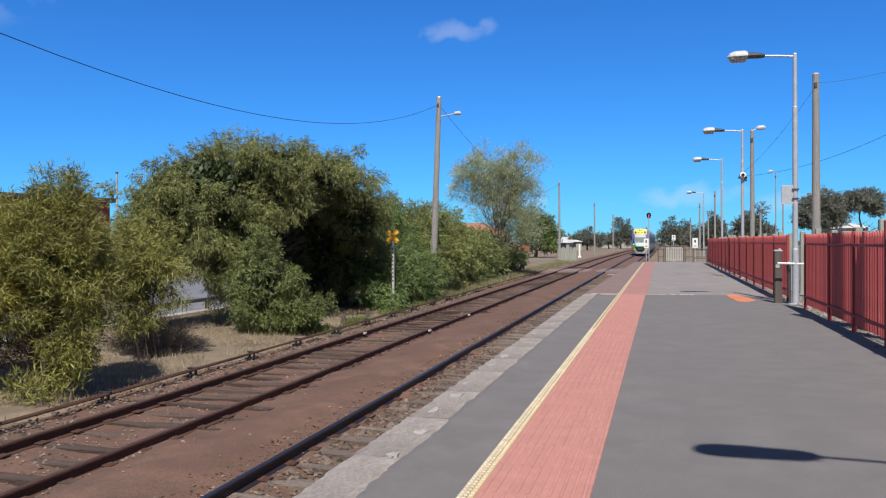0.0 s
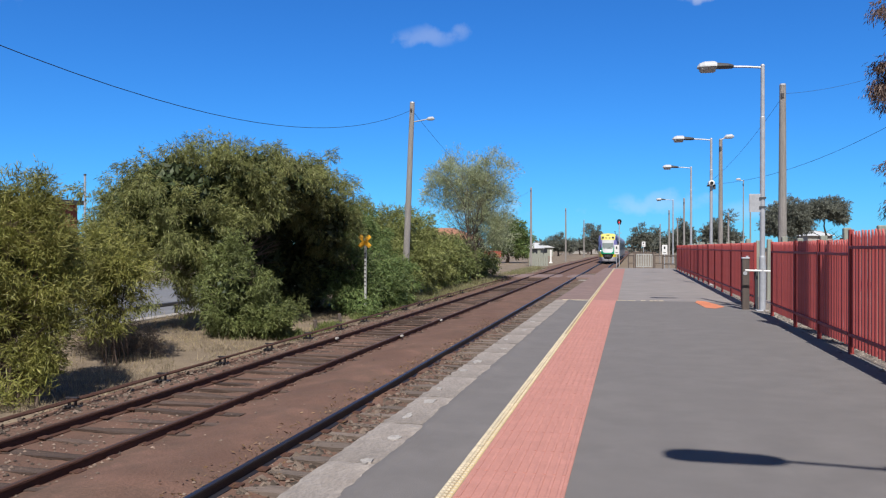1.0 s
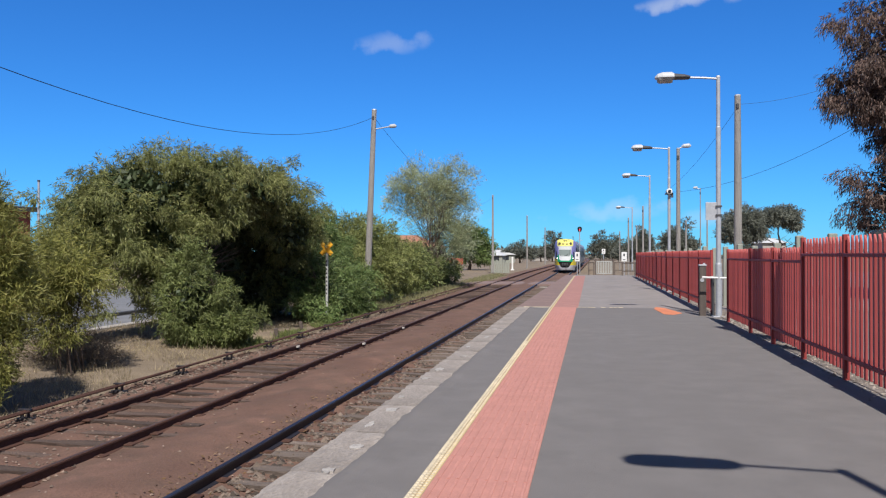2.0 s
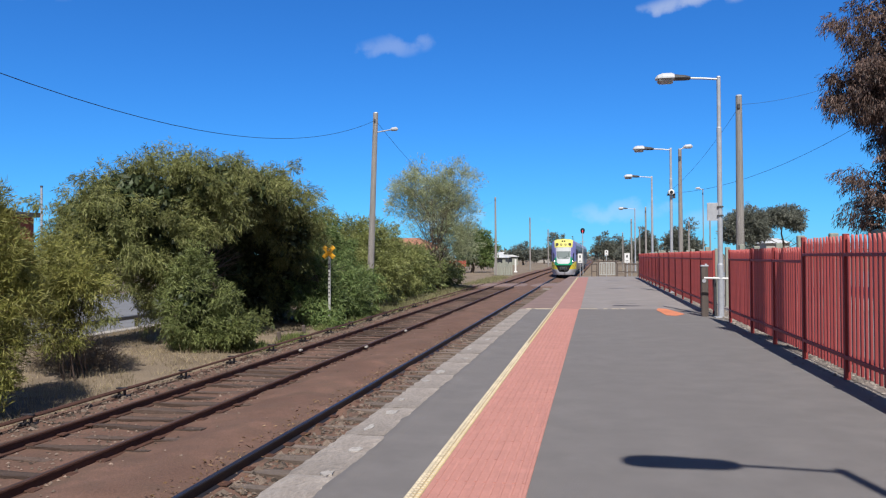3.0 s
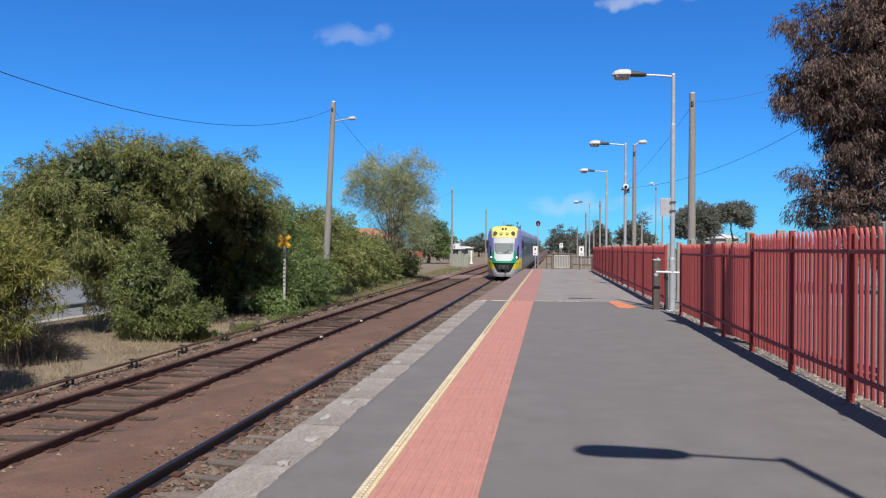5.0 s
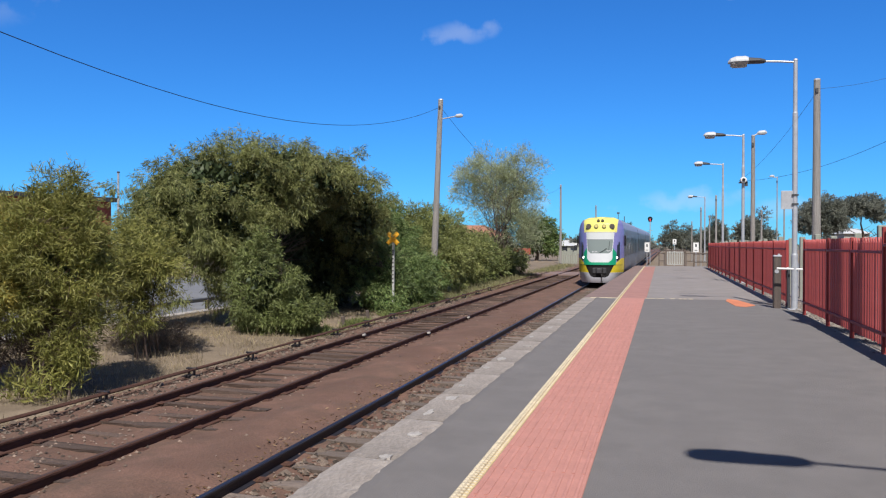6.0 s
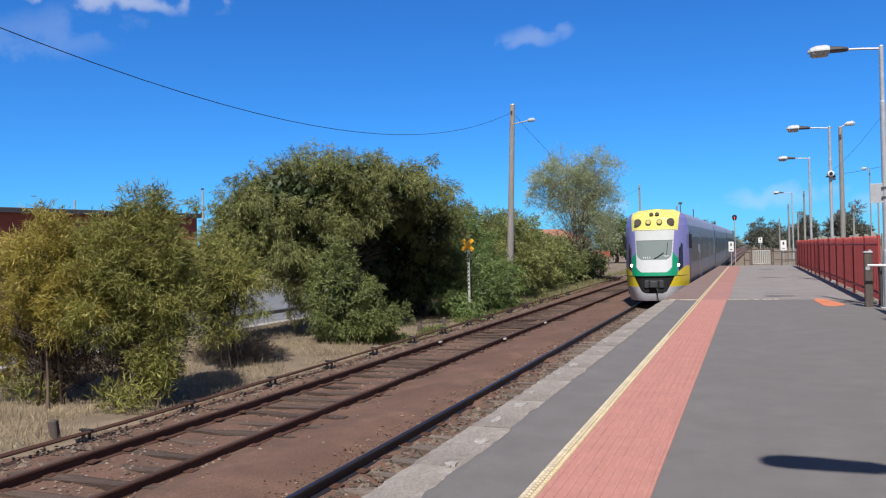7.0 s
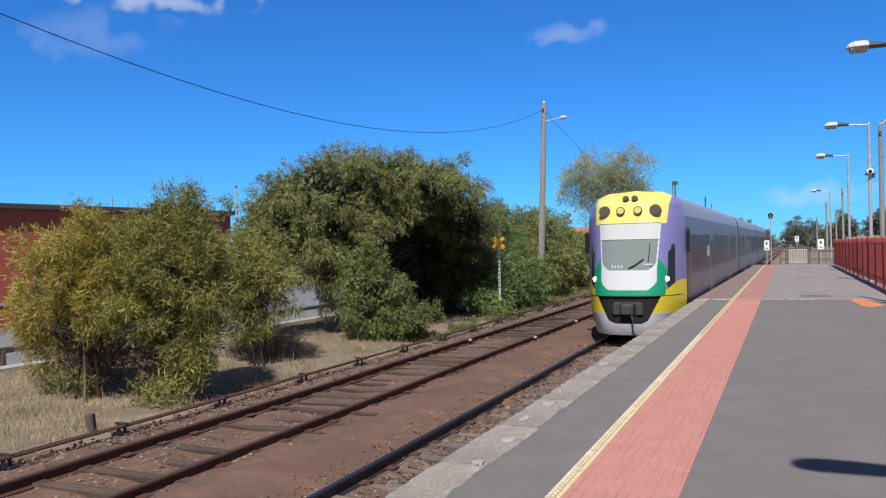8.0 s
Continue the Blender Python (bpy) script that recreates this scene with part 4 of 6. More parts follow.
def lamp(y, x, sign=False, cctv=False):
    """Galvanised lamp post with a bracket arm over the platform."""
    lp = thing("platform_lamp", "galvanised steel lamp post with white lantern over the platform", "lamp post", (x, y, 0), "platform lamps")
    H = 5.95
    part("base_plate", Geo().box(0, 0, -0.01, 0.3, 0.3, 0.03, ch=0.006), M["galv"], lp)
    part("pole", Geo().tube([(0, 0, 0), (0, 0, 1.3), (0, 0, 1.34), (0, 0, 4.7), (0, 0, 4.72), (0, 0, H)], [0.075, 0.075, 0.062, 0.06, 0.05, 0.048], 14), M["galv"], lp, smooth=False)
    part("pole_cap", Geo().tube([(0, 0, H), (0, 0, H + 0.04)], [0.055, 0.04], 12), M["galv"], lp)
    part("arm", Geo().tube([(0, 0, H - 0.04), (-0.35, 0.01, H + 0.0), (-0.78, 0.02, H + 0.03)], 0.026, 10), M["galv"], lp)
    n = 12

    def shell(secs):
        """A long body of half-round sections (x, half width, rise, drop)."""
        g = Geo()
        for sx, w, up, down in secs:
            for j in range(2 * n):
                t = math.pi * j / n
                g.v.append(Vector((sx, 0.02 + w * math.cos(t), H + 0.03 + (up if t < math.pi else down) * math.sin(t))))
        m = 2 * n
        for i in range(len(secs) - 1):
            for j in range(m):
                a, b = i * m + j, i * m + (j + 1) % m
                g.f.append((a, b, b + m, a + m))
        g.f.append(tuple(range(m)))
        g.f.append(tuple(range((len(secs) - 1) * m, len(secs) * m)))
        return g

    part("neck", shell([(-0.66, 0.03, 0.03, 0.03), (-0.7, 0.1, 0.05, 0.05), (-0.8, 0.15, 0.075, 0.05), (-1.06, 0.165, 0.11, 0.04)]), M["galv_dark"], lp, "dark grey lantern neck")
    part("lantern", shell([(-1.06, 0.165, 0.12, 0.03), (-1.12, 0.17, 0.15, 0.02), (-1.34, 0.17, 0.15, 0.02), (-1.46, 0.14, 0.11, 0.02), (-1.52, 0.07, 0.04, 0.015)]), M["lamp_white"], lp, "white rounded lantern housing")
    lens = part("lens", shell([(-1.09, 0.13, -0.005, 0.11), (-1.14, 0.14, -0.005, 0.13), (-1.42, 0.14, -0.005, 0.13), (-1.47, 0.1, -0.005, 0.09)]), M["lens"], lp, "clear prismatic lens")
    lens.visible_shadow = False
    if sign:
        part("plate", Geo().box(-0.14, -0.02, 2.4, 0.34, 0.03, 0.44, ch=0.008), M["galv"], lp, "blank grey plate")
        for z in (2.5, 2.72):
            part("strap", Geo().box(0, 0, z, 0.15, 0.15, 0.04), M["galv_dark"], lp)
        part("white_tube", Geo().tube([(-0.4, -0.05, 0.98), (0.25, -0.05, 0.96)], 0.024, 8), M["white"], lp, "short white handrail tube")
    if cctv:
        part("bracket", Geo().box(0, 0, 4.02, 0.34, 0.1, 0.06, ch=0.01).box(0.12, 0, 3.9, 0.1, 0.1, 0.2, ch=0.01), M["galv_dark"], lp)
        part("camera_body", Geo().tube([(0, -0.22, 4.14), (0, -0.2, 4.14), (0, 0.14, 4.16)], [0.1, 0.12, 0.12], 12), M["white"], lp, "white round surveillance camera")
        part("camera_lens", Geo().tube([(0, -0.25, 4.14), (0, -0.22, 4.14)], 0.065, 12), M["black"], lp)
    return lp


def timber_pole(x, y, top, foot=-1.25, r=0.15, lean=(0, 0), arm=None, label="grey weathered timber power pole", group="timber poles"):
    tp = thing("power_pole", label, "power pole", (x, y, foot), group)
    h = top - foot - (grade(y) if foot < -1.0 else 0.0)
    pts = [(lean[0] * k / 5, lean[1] * k / 5, h * k / 5) for k in range(6)]
    part("pole", Geo().tube(pts, [r * (1.1 - 0.07 * k) for k in range(6)], 12), M["pole_wood"], tp)
    part("cap", Geo().tube([(lean[0], lean[1], h), (lean[0], lean[1], h + 0.05)], [r * 0.8, r * 0.7], 10), M["galv"], tp)
    part("bolt", Geo().box(lean[0] - 0.02, lean[1] - r * 0.75, h - 0.45, 0.09, 0.08, 0.16, ch=0.01), M["galv_dark"], tp)
    if arm:
        ax, az = arm
        part("arm", Geo().tube([(lean[0], lean[1], h + az), (lean[0] + ax, lean[1], h + az + 0.12)], 0.03, 8), M["galv"], tp)
        part("light", Geo().tube([(lean[0] + ax - 0.08, lean[1], h + az + 0.1), (lean[0] + ax, lean[1], h + az + 0.13), (lean[0] + ax + 0.22, lean[1], h + az + 0.14), (lean[0] + ax + 0.3, lean[1], h + az + 0.12)], [0.045, 0.09, 0.1, 0.04], 10), M["lamp_white"], tp, "white street light head")
    return tp


def bollard():
    b = thing("timber_post", "weathered dark timber post with a small cap", "post", (2.72, 20.74, 0))
    part("post", Geo().box(0, 0, -0.2, 0.17, 0.17, 1.46, ch=0.02), M["bollard"], b)
    part("cap", Geo().box(0, 0, 1.26, 0.19, 0.19, 0.035, ch=0.01).box(0.04, 0, 1.29, 0.05, 0.05, 0.04), M["galv"], b)
    part("bolt", Geo().tube([(-0.02, -0.1, 0.9), (-0.02, -0.08, 0.9)], 0.05, 10), M["galv"], b)
    g = thing("white_gate", "low dark tubular gate with a white top rail", "gate", (2.95, 20.8, 0))
    part("rail", Geo().tube([(0, -0.3, 0.96), (0.1, 0.55, 0.96)], 0.028, 8), M["white"], g)
    part("rail", Geo().tube([(0, -0.3, 0.12), (0.1, 0.55, 0.12)], 0.028, 8), M["galv_dark"], g)
    part("stile", Geo().tube([(0, -0.3, 0.0), (0, -0.3, 0.96)], 0.028, 8), M["galv_dark"], g)
    part("stile", Geo().tube([(0.1, 0.55, 0.0), (0.1, 0.55, 0.96)], 0.028, 8), M["galv_dark"], g)


def back_posts():
    """A row of pale timber posts beyond the fence."""
    rng = random.Random(9)
    first = None
    y = 9.9
    while y < 60:
        x = 3.95
        h = 1.9 if y < 17.5 else 1.8
        if first is None:
            first = thing("timber_fence_post", "pale grey green square timber post behind the fence", "post", (x, y, 0), "timber posts behind the fence")
            part("post", Geo().box(0, 0, -0.3, 0.14, 0.13, h + 0.3, ch=0.015), M["post_wood"], first)
        else:
            copy_thing(first, pose(x + rng.uniform(-0.05, 0.05), y, h - 1.9 + rng.uniform(-0.05, 0.05), 0, rng.uniform(-1, 1), rng.uniform(-6, 6)))
        y += 2.12


fence()
fence_gravel()
lamp(20.4, 3.06, sign=True)
lamp(33.7, 3.14, cctv=True)
lamp(45.4, 3.2)
lamp(76.0, 3.8)
lamp(1.57, 2.71)
bollard()
back_posts()
slab("car_park", 4.3, 40, -10, 75, -0.6, -0.03, "road", "grey asphalt car park behind the fence", "car park")
timber_pole(5.2, 30, 7.3, foot=0, r=0.145, label="thick grey timber power pole behind the fence")
timber_pole(3.75, 36, 6.2, foot=0, r=0.1, arm=(0.24, 0.0), label="slim timber pole with a street light")
timber_pole(4.51, 9.3, 11.0, foot=0, r=0.16, label="tall grey timber power pole behind the fence")
timber_pole(4.4, 8.1, 9.3, foot=0, r=0.11, label="slim grey timber pole behind the fence")
timber_pole(-11.1, 38, 8.76, r=0.165, lean=(0.4, 0), arm=(0.84, -0.95), label="grey timber pole with a street light above the bushes")
timber_pole(-12.35, 100, 9.1, r=0.14)
timber_pole(-10.5, 132, 8.0, r=0.14)
timber_pole(-10.5, 185, 7.8, r=0.15)
timber_pole(4.4, 70, 5.7, foot=-0.3, r=0.09)
timber_pole(4.1, 90, 5.6, foot=-1.2, r=0.1)
timber_pole(4.71, 85, 4.53, foot=-0.3, r=0.08)
timber_pole(3.86, 110, 4.67, foot=-1.2, r=0.09)
timber_pole(6.83, 60, 4.0, foot=-0.2, r=0.075)
timber_pole(8.6, 62, 5.46, foot=-0.2, r=0.06)
timber_pole(8.9, 68, 7.0, foot=-0.2, r=0.05, arm=(-0.5, -0.05), label="thin far pole with a small street light")


def cable(name, a, b, sag, label, r=0.013):
    a, b = Vector(a), Vector(b)
    pts = []
    for k in range(33):
        t = k / 32
        p = a.lerp(b, t)
        p.z -= sag * 4 * t * (1 - t)
        pts.append(p)
    return solid(name, Geo().tube(pts, r, 6), M["wire"], label, "cable", "overhead cables")


cable("overhead_cable", (-12.14, -4, 8.43), (-10.7, 38, 8.43), 3.26, "thin black cable sagging between poles", 0.009)
cable("overhead_cable", (-10.7, 38, 8.4), (-12.3, 100, 8.9), 2.4, "thin black cable running on from the pole", 0.009)
cable("overhead_cable", (5.2, 30, 7.0), (11.5, 29, 8.9), 0.5, "thin dark cable from pole towards tree", 0.005)
cable("overhead_cable", (3.9, 44, 4.9), (11.2, 29, 7.4), 0.9, "thin dark cable behind the fence", 0.008)
cable("overhead_cable", (5.2, 30, 6.9), (3.9, 44, 4.9), 0.3, "thin dark cable from pole to lamp", 0.006)


# ---- platform end: signs, gate, signal ----
def end_sign(x, y, z, w, h, group="white notice signs", ground=0.0):
    sg = thing("notice_sign", "white rectangular notice on a thin grey post", "sign", (x, y, ground), group)
    part("post", Geo().tube([(0, 0.03, -0.05), (0, 0.03, z + h - ground)], 0.03, 8), M["galv"], sg)
    part("plate", Geo().box(0, 0, z - ground, w, 0.02, h, ch=0.01), M["white"], sg)
    part("symbol", Geo().box(0, -0.016, z - ground + h * 0.55, w * 0.3, 0.008, h * 0.28), M["galv_dark"], sg)
    part("bar", Geo().box(0, -0.016, z - ground + h * 0.16, w * 0.5, 0.008, h * 0.07), M["galv_dark"], sg)


def end_gate():
    g = thing("pedestrian_gate", "white barred pedestrian barrier at the platform's end", "gate", (0.97, 61.2, 0))
    for z in (0.08, 1.0):
        part("rail", Geo().tube([(-0.56, 0, z), (0.56, 0, z)], 0.03, 8), M["old_white"], g)
    bar = Geo().tube([(0, 0, 0.08), (0, 0, 1.0)], 0.038, 6).mesh("bar", M["old_white"])
    for k in range(10):
        part("bar", bar, None, g).location = (-0.56 + k * 0.1244, 0, 0)
    for x in (-0.66, 0.66):
        part("post", Geo().box(x, 0, -0.6, 0.09, 0.09, 1.8, ch=0.01), M["bollard"], g)
    part("beam", Geo().box(0, 0.06, 1.06, 1.7, 0.05, 0.1), M["bollard"], g)
    for n, (x0, x1, y) in enumerate(((2.2, 3.1, 58.5), (-0.2, 0.2, 63.5), (1.8, 3.4, 63.2))):
        r = thing("pipe_rail", "low brown pipe handrail at the platform's end", "handrail", (0, y, -0.05), "pipe handrails")
        for z in (0.35, 0.95):
            part("rail", Geo().tube([(x0, 0, z), (x1, 0, z)], 0.03, 8), M["bollard"], r)
        for x in (x0, x1):
            part("post", Geo().tube([(x, 0, -0.3), (x, 0, 1.0)], 0.035, 8), M["bollard"], r)


def signal():
    sg = thing("railway_signal", "railway signal mast with a red light lit", "signal", (-1.55, 112, -0.9))
    part("mast", Geo().tube([(0, 0, -0.3), (0, 0, 6.08)], 0.06, 8), M["galv"], sg)
    part("backboard", Geo().tube([(0, -0.02, 6.03), (0, 0.02, 6.03)], 0.32, 16).box(0, 0, 5.68, 0.5, 0.04, 0.35).box(0, 0.1, 5.58, 0.4, 0.2, 0.7), M["black"], sg)
    part("lamp", Geo().tube([(0, -0.06, 5.88), (0, -0.03, 5.88)], 0.1, 12), M["red_lamp"], sg, "lit red lens")
    part("platform", Geo().box(0, 0.3, 4.4, 0.7, 0.6, 0.05), M["galv"], sg)


def crossbuck():
    cb = thing("warning_cross", "orange yellow cross sign on a white post by the track", "sign", (-10.38, 29.9, -1.26))
    part("post", Geo().box(0, 0, 0, 0.09, 0.07, 2.8, ch=0.01), M["old_white"], cb, "white post with dark dashes")
    for k in range(9):
        part("dash", Geo().box(0, -0.04, 1.15 + k * 0.16, 0.05, 0.012, 0.06), M["galv_dark"], cb)
    for a in (45, -45):
        m = pose(0, -0.07, 2.95, 0, a, 0)
        part("blade", Geo().box(0, 0 + 0.004 * (a > 0), -0.31, 0.17, 0.03, 0.62, m, ch=0.01), M["sign_yellow"], cb)
    part("centre", Geo().tube([(0, -0.1, 2.95), (0, -0.085, 2.95)], 0.12, 14), M["sign_yellow"], cb)


end_sign(-1.08, 62.0, 1.0, 0.36, 0.72, ground=-0.7)
end_sign(2.48, 62.0, 1.0, 0.4, 0.72, ground=-0.7)
end_sign(0.95, 63.4, 1.32, 0.28, 0.4, ground=-1.1)
end_gate()
signal()
crossbuck()
wp = thing("marker_post", "short white marker post by the far track", "post", (-11.6, 118, -1.3))
part("post", Geo().box(0, 0, 0, 0.26, 0.2, 2.0, ch=0.05), M["white"], wp)
part("foot", Geo().box(0, 0, 0, 0.5, 0.4, 0.2, ch=0.05), M["white"], wp)


# ---- beyond the track: road, wall, houses ----
slab("side_road", -29, -18.1, -30, 75, -1.4, -1.255, "road", "grey asphalt road beyond the bushes", "road")
slab("yard", -60, -29, 37.6, 75, -1.4, -1.259, "road", "grey asphalt yard beyond the brick building", "yard")
slab("kerb", -18.1, -17.6, -30, 75, -1.4, -1.15, "smear", "pale concrete kerb along the road", "kerb")


def low_barrier():
    lb = thing("road_barrier", "low timber rail, coloured dark for its shade, on short posts beside the road", "barrier", (-18.3, 0, -1.28))
    # the rail's shaded underside is put into its near-black colour
    part("rail", Geo().box(0, 22, 0.42, 0.12, 60, 0.15, ch=0.03), M["galv_dark"], lb)
    for k in range(12):
        part("post", Geo().box(0.02, -6 + k * 5.0, 0, 0.12, 0.14, 0.5, ch=0.02), M["bollard"], lb)


def shed():
    sh = thing("brick_building", "long low red brick building with dark flat eaves", "building", (-29.0, 28, -1.38))
    sh.rotation_euler = (0, 0, radians(-11.2))
    part("wall", Geo().box(-5, -6.5, 0, 10, 27, 5.0), M["brick"], sh)
    part("roof", Geo().box(-5, -6.5, 5.0, 10.6, 27 + 0.6, 0.22, ch=0.03), M["eave"], sh, "dark flat fascia and roof")
    for k in range(4):
        w = part("window", Geo().box(0.03, -15 + k * 6, 1.4, 0.1, 1.8, 1.2, ch=0.01), M["t_window"], sh)
        part("sill", Geo().box(0.08, -15 + k * 6, 1.28, 0.2, 2.0, 0.1, ch=0.01), M["pale_wall"], w)
    part("band", Geo().box(0.02, -6.5, 0.9, 0.06, 27 - 0.2, 0.12), M["pale_wall"], sh, "pale course in the brickwork")
    part("vent", Geo().tube([(-2, 1.2, 5.2), (-2, 1.2, 5.85)], 0.045, 8), M["galv"], sh)


def house(x, y, w, d, h, roof_mat, wall_mat="pale_wall", turn=0, roof_h=1.8):
    ho = thing("house", "small suburban house with a pitched roof among trees", "house", (x, y, -1.3), "houses beyond the railway")
    ho.rotation_euler = (0, 0, radians(turn))
    part("wall", Geo().box(0, 0, 0, w, d, h), M[wall_mat], ho)
    g = Geo()
    a, b = w / 2 + 0.4, d / 2 + 0.4
    g.v = [Vector(q) for q in ((-a, -b, h), (a, -b, h), (a, b, h), (-a, b, h), (-a * 0.35, 0, h + roof_h), (a * 0.35, 0, h + roof_h))]
    g.f = [(0, 1, 5, 4), (1, 2, 5), (2, 3, 4, 5), (3, 0, 4), (3, 2, 1, 0)]
    part("roof", g, M[roof_mat], ho)
    for k in (-0.28, 0.28):
        part("window", Geo().box(k * w, -d / 2 - 0.01, h * 0.38, 1.3, 0.08, 1.1), M["t_window"], ho)
    part("door", Geo().box(0, -d / 2 - 0.01, 0, 0.9, 0.08, 2.05), M["bollard"], ho)



def yard_pole():
    yp = thing("street_pole", "thin grey steel pole beside the brick building", "pole", (-23.4, 30, -1.35))
    part("shaft", Geo().tube([(0, 0, 0), (0, 0, 5.95)], [0.06, 0.045], 8), M["galv"], yp)
    part("cap", Geo().tube([(0, 0, 5.95), (0, 0, 6.02)], 0.06, 8), M["galv_dark"], yp)


low_barrier()
yard_pole()
shed()
house(-24.5, 82, 11, 9, 3.0, "tile_roof", roof_h=1.3)
house(-27, 112, 11, 9, 3.4, "tile_roof")
house(-25, 200, 6.5, 8, 2.1, "pale_roof", "post_wood", roof_h=1.2)
house(-26, 215, 10, 9, 2.3, "pale_roof", "post_wood", turn=12, roof_h=1.3)
house(-14, 290, 12, 9, 3.4, "pale_roof", turn=-8)
house(31.6, 150, 4.0, 6, 4.4, "pale_roof", turn=4, roof_h=0.9)


def lot_fence():
    """Low red and grey barriers beside the crossing."""
    f = thing("paling_fence", "low grey timber paling fence near the crossing", "fence", (-11.4, 100, -1.3))
    for k in range(8):
        part("paling", Geo().box(-1.05 + k * 0.3, 0, 0, 0.26, 0.04, 1.5 + 0.1 * (k % 3), ch=0.01), M["post_wood"], f)
    for z in (0.4, 1.1):
        part("rail", Geo().box(0, 0.04, z, 2.4, 0.05, 0.1), M["post_wood"], f)


lot_fence()

# ---- trees and bushes ----
G0 = -1.28
# the bushes' inner_foliage is coloured dark, standing in for shade within them
tree("bush", "large dense wattle bush with drooping grey green leaves", "bush", (-13.8, 24.4, G0), ((-13.2, 25.2, 3.0), 0.13, 6, 1.8, 4),
     [(-14.2, 22.0, 3.0, 1.8, 1.7, 1.55), (-15.1, 21.3, 2.5, 1.5, 1.4, 1.5), (-15.2, 20.3, 1.7, 1.1, 1.1, 1.05), (-12.7, 24.2, 3.95, 2.1, 1.9, 1.1), (-12.4, 26.2, 3.95, 1.9, 1.8, 1.0), (-12.0, 27.8, 3.5, 1.7, 1.8, 0.9), (-11.7, 29.6, 2.5, 1.1, 1.3, 1.3), (-13.9, 30.4, 1.0, 2.4, 1.0, 2.6), (-13.0, 22.5, 0.6, 0.8, 0.9, 1.7), (-15.3, 26.0, 2.2, 1.5, 2.2, 1.5), (-13.8, 20.7, 1.8, 1.0, 0.9, 1.0), (-13.7, 20.8, 1.0, 0.85, 0.7, 0.95), (-13.5, 23.2, 3.85, 1.4, 1.4, 1.0), (-13.0, 22.0, 2.1, 1.0, 0.9, 1.1), (-12.0, 23.3, 3.0, 1.1, 0.9, 0.9)],
     "wattle", 520, 30, 12, 0.15, 0.022, 21, droop=0.75, core=0.66, ragged=0.32, spray=0.24, clump=0.36, inner=0.04, burst=0.75,
     fills=(("inner_foliage", [(-12.5, 26.0, 3.75, 1.7, 3.4, 0.8), (-14.2, 22.3, 3.0, 1.4, 1.3, 1.2), (-15.0, 21.6, 2.2, 1.1, 1.0, 1.2), (-13.9, 30.3, 0.9, 2.3, 0.7, 2.4), (-12.0, 29.4, 2.6, 1.0, 1.2, 1.1), (-15.3, 26.2, 2.2, 1.3, 1.9, 1.2), (-13.9, 29.2, 3.0, 2.0, 0.9, 1.1), (-13.0, 22.6, 1.5, 0.8, 0.7, 1.4), (-14.0, 27.5, 0.6, 0.9, 1.2, 1.8)], 30000, 0.3, 0.13, 0.0, "wattle_shade"),))
tree("bush", "low leafy clump of green wattle in front of the large bush", "bush", (-11.2, 21.4, G0), ((-11.3, 21.3, 0.8), 0.05, 5, 0.7, 4),
     [(-11.6, 21.0, -0.1, 0.7, 0.8, 1.05), (-10.9, 21.8, -0.7, 0.7, 0.8, 0.55), (-11.8, 21.3, 0.9, 0.6, 0.6, 0.8), (-10.3, 22.0, -0.7, 0.5, 0.6, 0.4), (-11.1, 21.6, 0.3, 0.65, 0.7, 0.65)],
     "low_green", 120, 30, 12, 0.14, 0.022, 22, droop=0.5, core=0.62, ragged=0.3, spray=0.22, clump=0.27, inner=0.05, burst=0.8,
     fills=(("inner_foliage", [(-11.5, 21.2, 0.0, 0.5, 0.5, 1.0), (-10.8, 21.9, -0.8, 0.5, 0.5, 0.4)], 1500, 0.24, 0.1, 0.0, "wattle_shade"),))
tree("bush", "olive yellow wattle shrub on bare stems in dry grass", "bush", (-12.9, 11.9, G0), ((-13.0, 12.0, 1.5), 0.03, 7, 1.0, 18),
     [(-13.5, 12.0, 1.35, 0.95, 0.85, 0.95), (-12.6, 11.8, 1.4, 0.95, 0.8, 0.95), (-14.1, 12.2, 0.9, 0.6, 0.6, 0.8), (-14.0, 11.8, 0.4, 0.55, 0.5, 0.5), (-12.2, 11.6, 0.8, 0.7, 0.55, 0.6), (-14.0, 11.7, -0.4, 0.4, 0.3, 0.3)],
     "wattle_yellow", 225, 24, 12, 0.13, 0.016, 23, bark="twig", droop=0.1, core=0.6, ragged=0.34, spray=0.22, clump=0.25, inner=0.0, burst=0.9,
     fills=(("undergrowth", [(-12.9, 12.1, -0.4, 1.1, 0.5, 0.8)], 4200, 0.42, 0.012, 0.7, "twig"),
            ("inner_foliage", [(-13.4, 12.2, 1.1, 0.75, 0.5, 0.75), (-12.6, 12.0, 1.15, 0.75, 0.5, 0.75), (-12.6, 12.1, 0.3, 0.9, 0.3, 0.4)], 1900, 0.17, 0.04, 0.0, "wattle_shade"),
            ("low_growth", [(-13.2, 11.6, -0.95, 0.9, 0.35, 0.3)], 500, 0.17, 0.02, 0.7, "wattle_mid")))
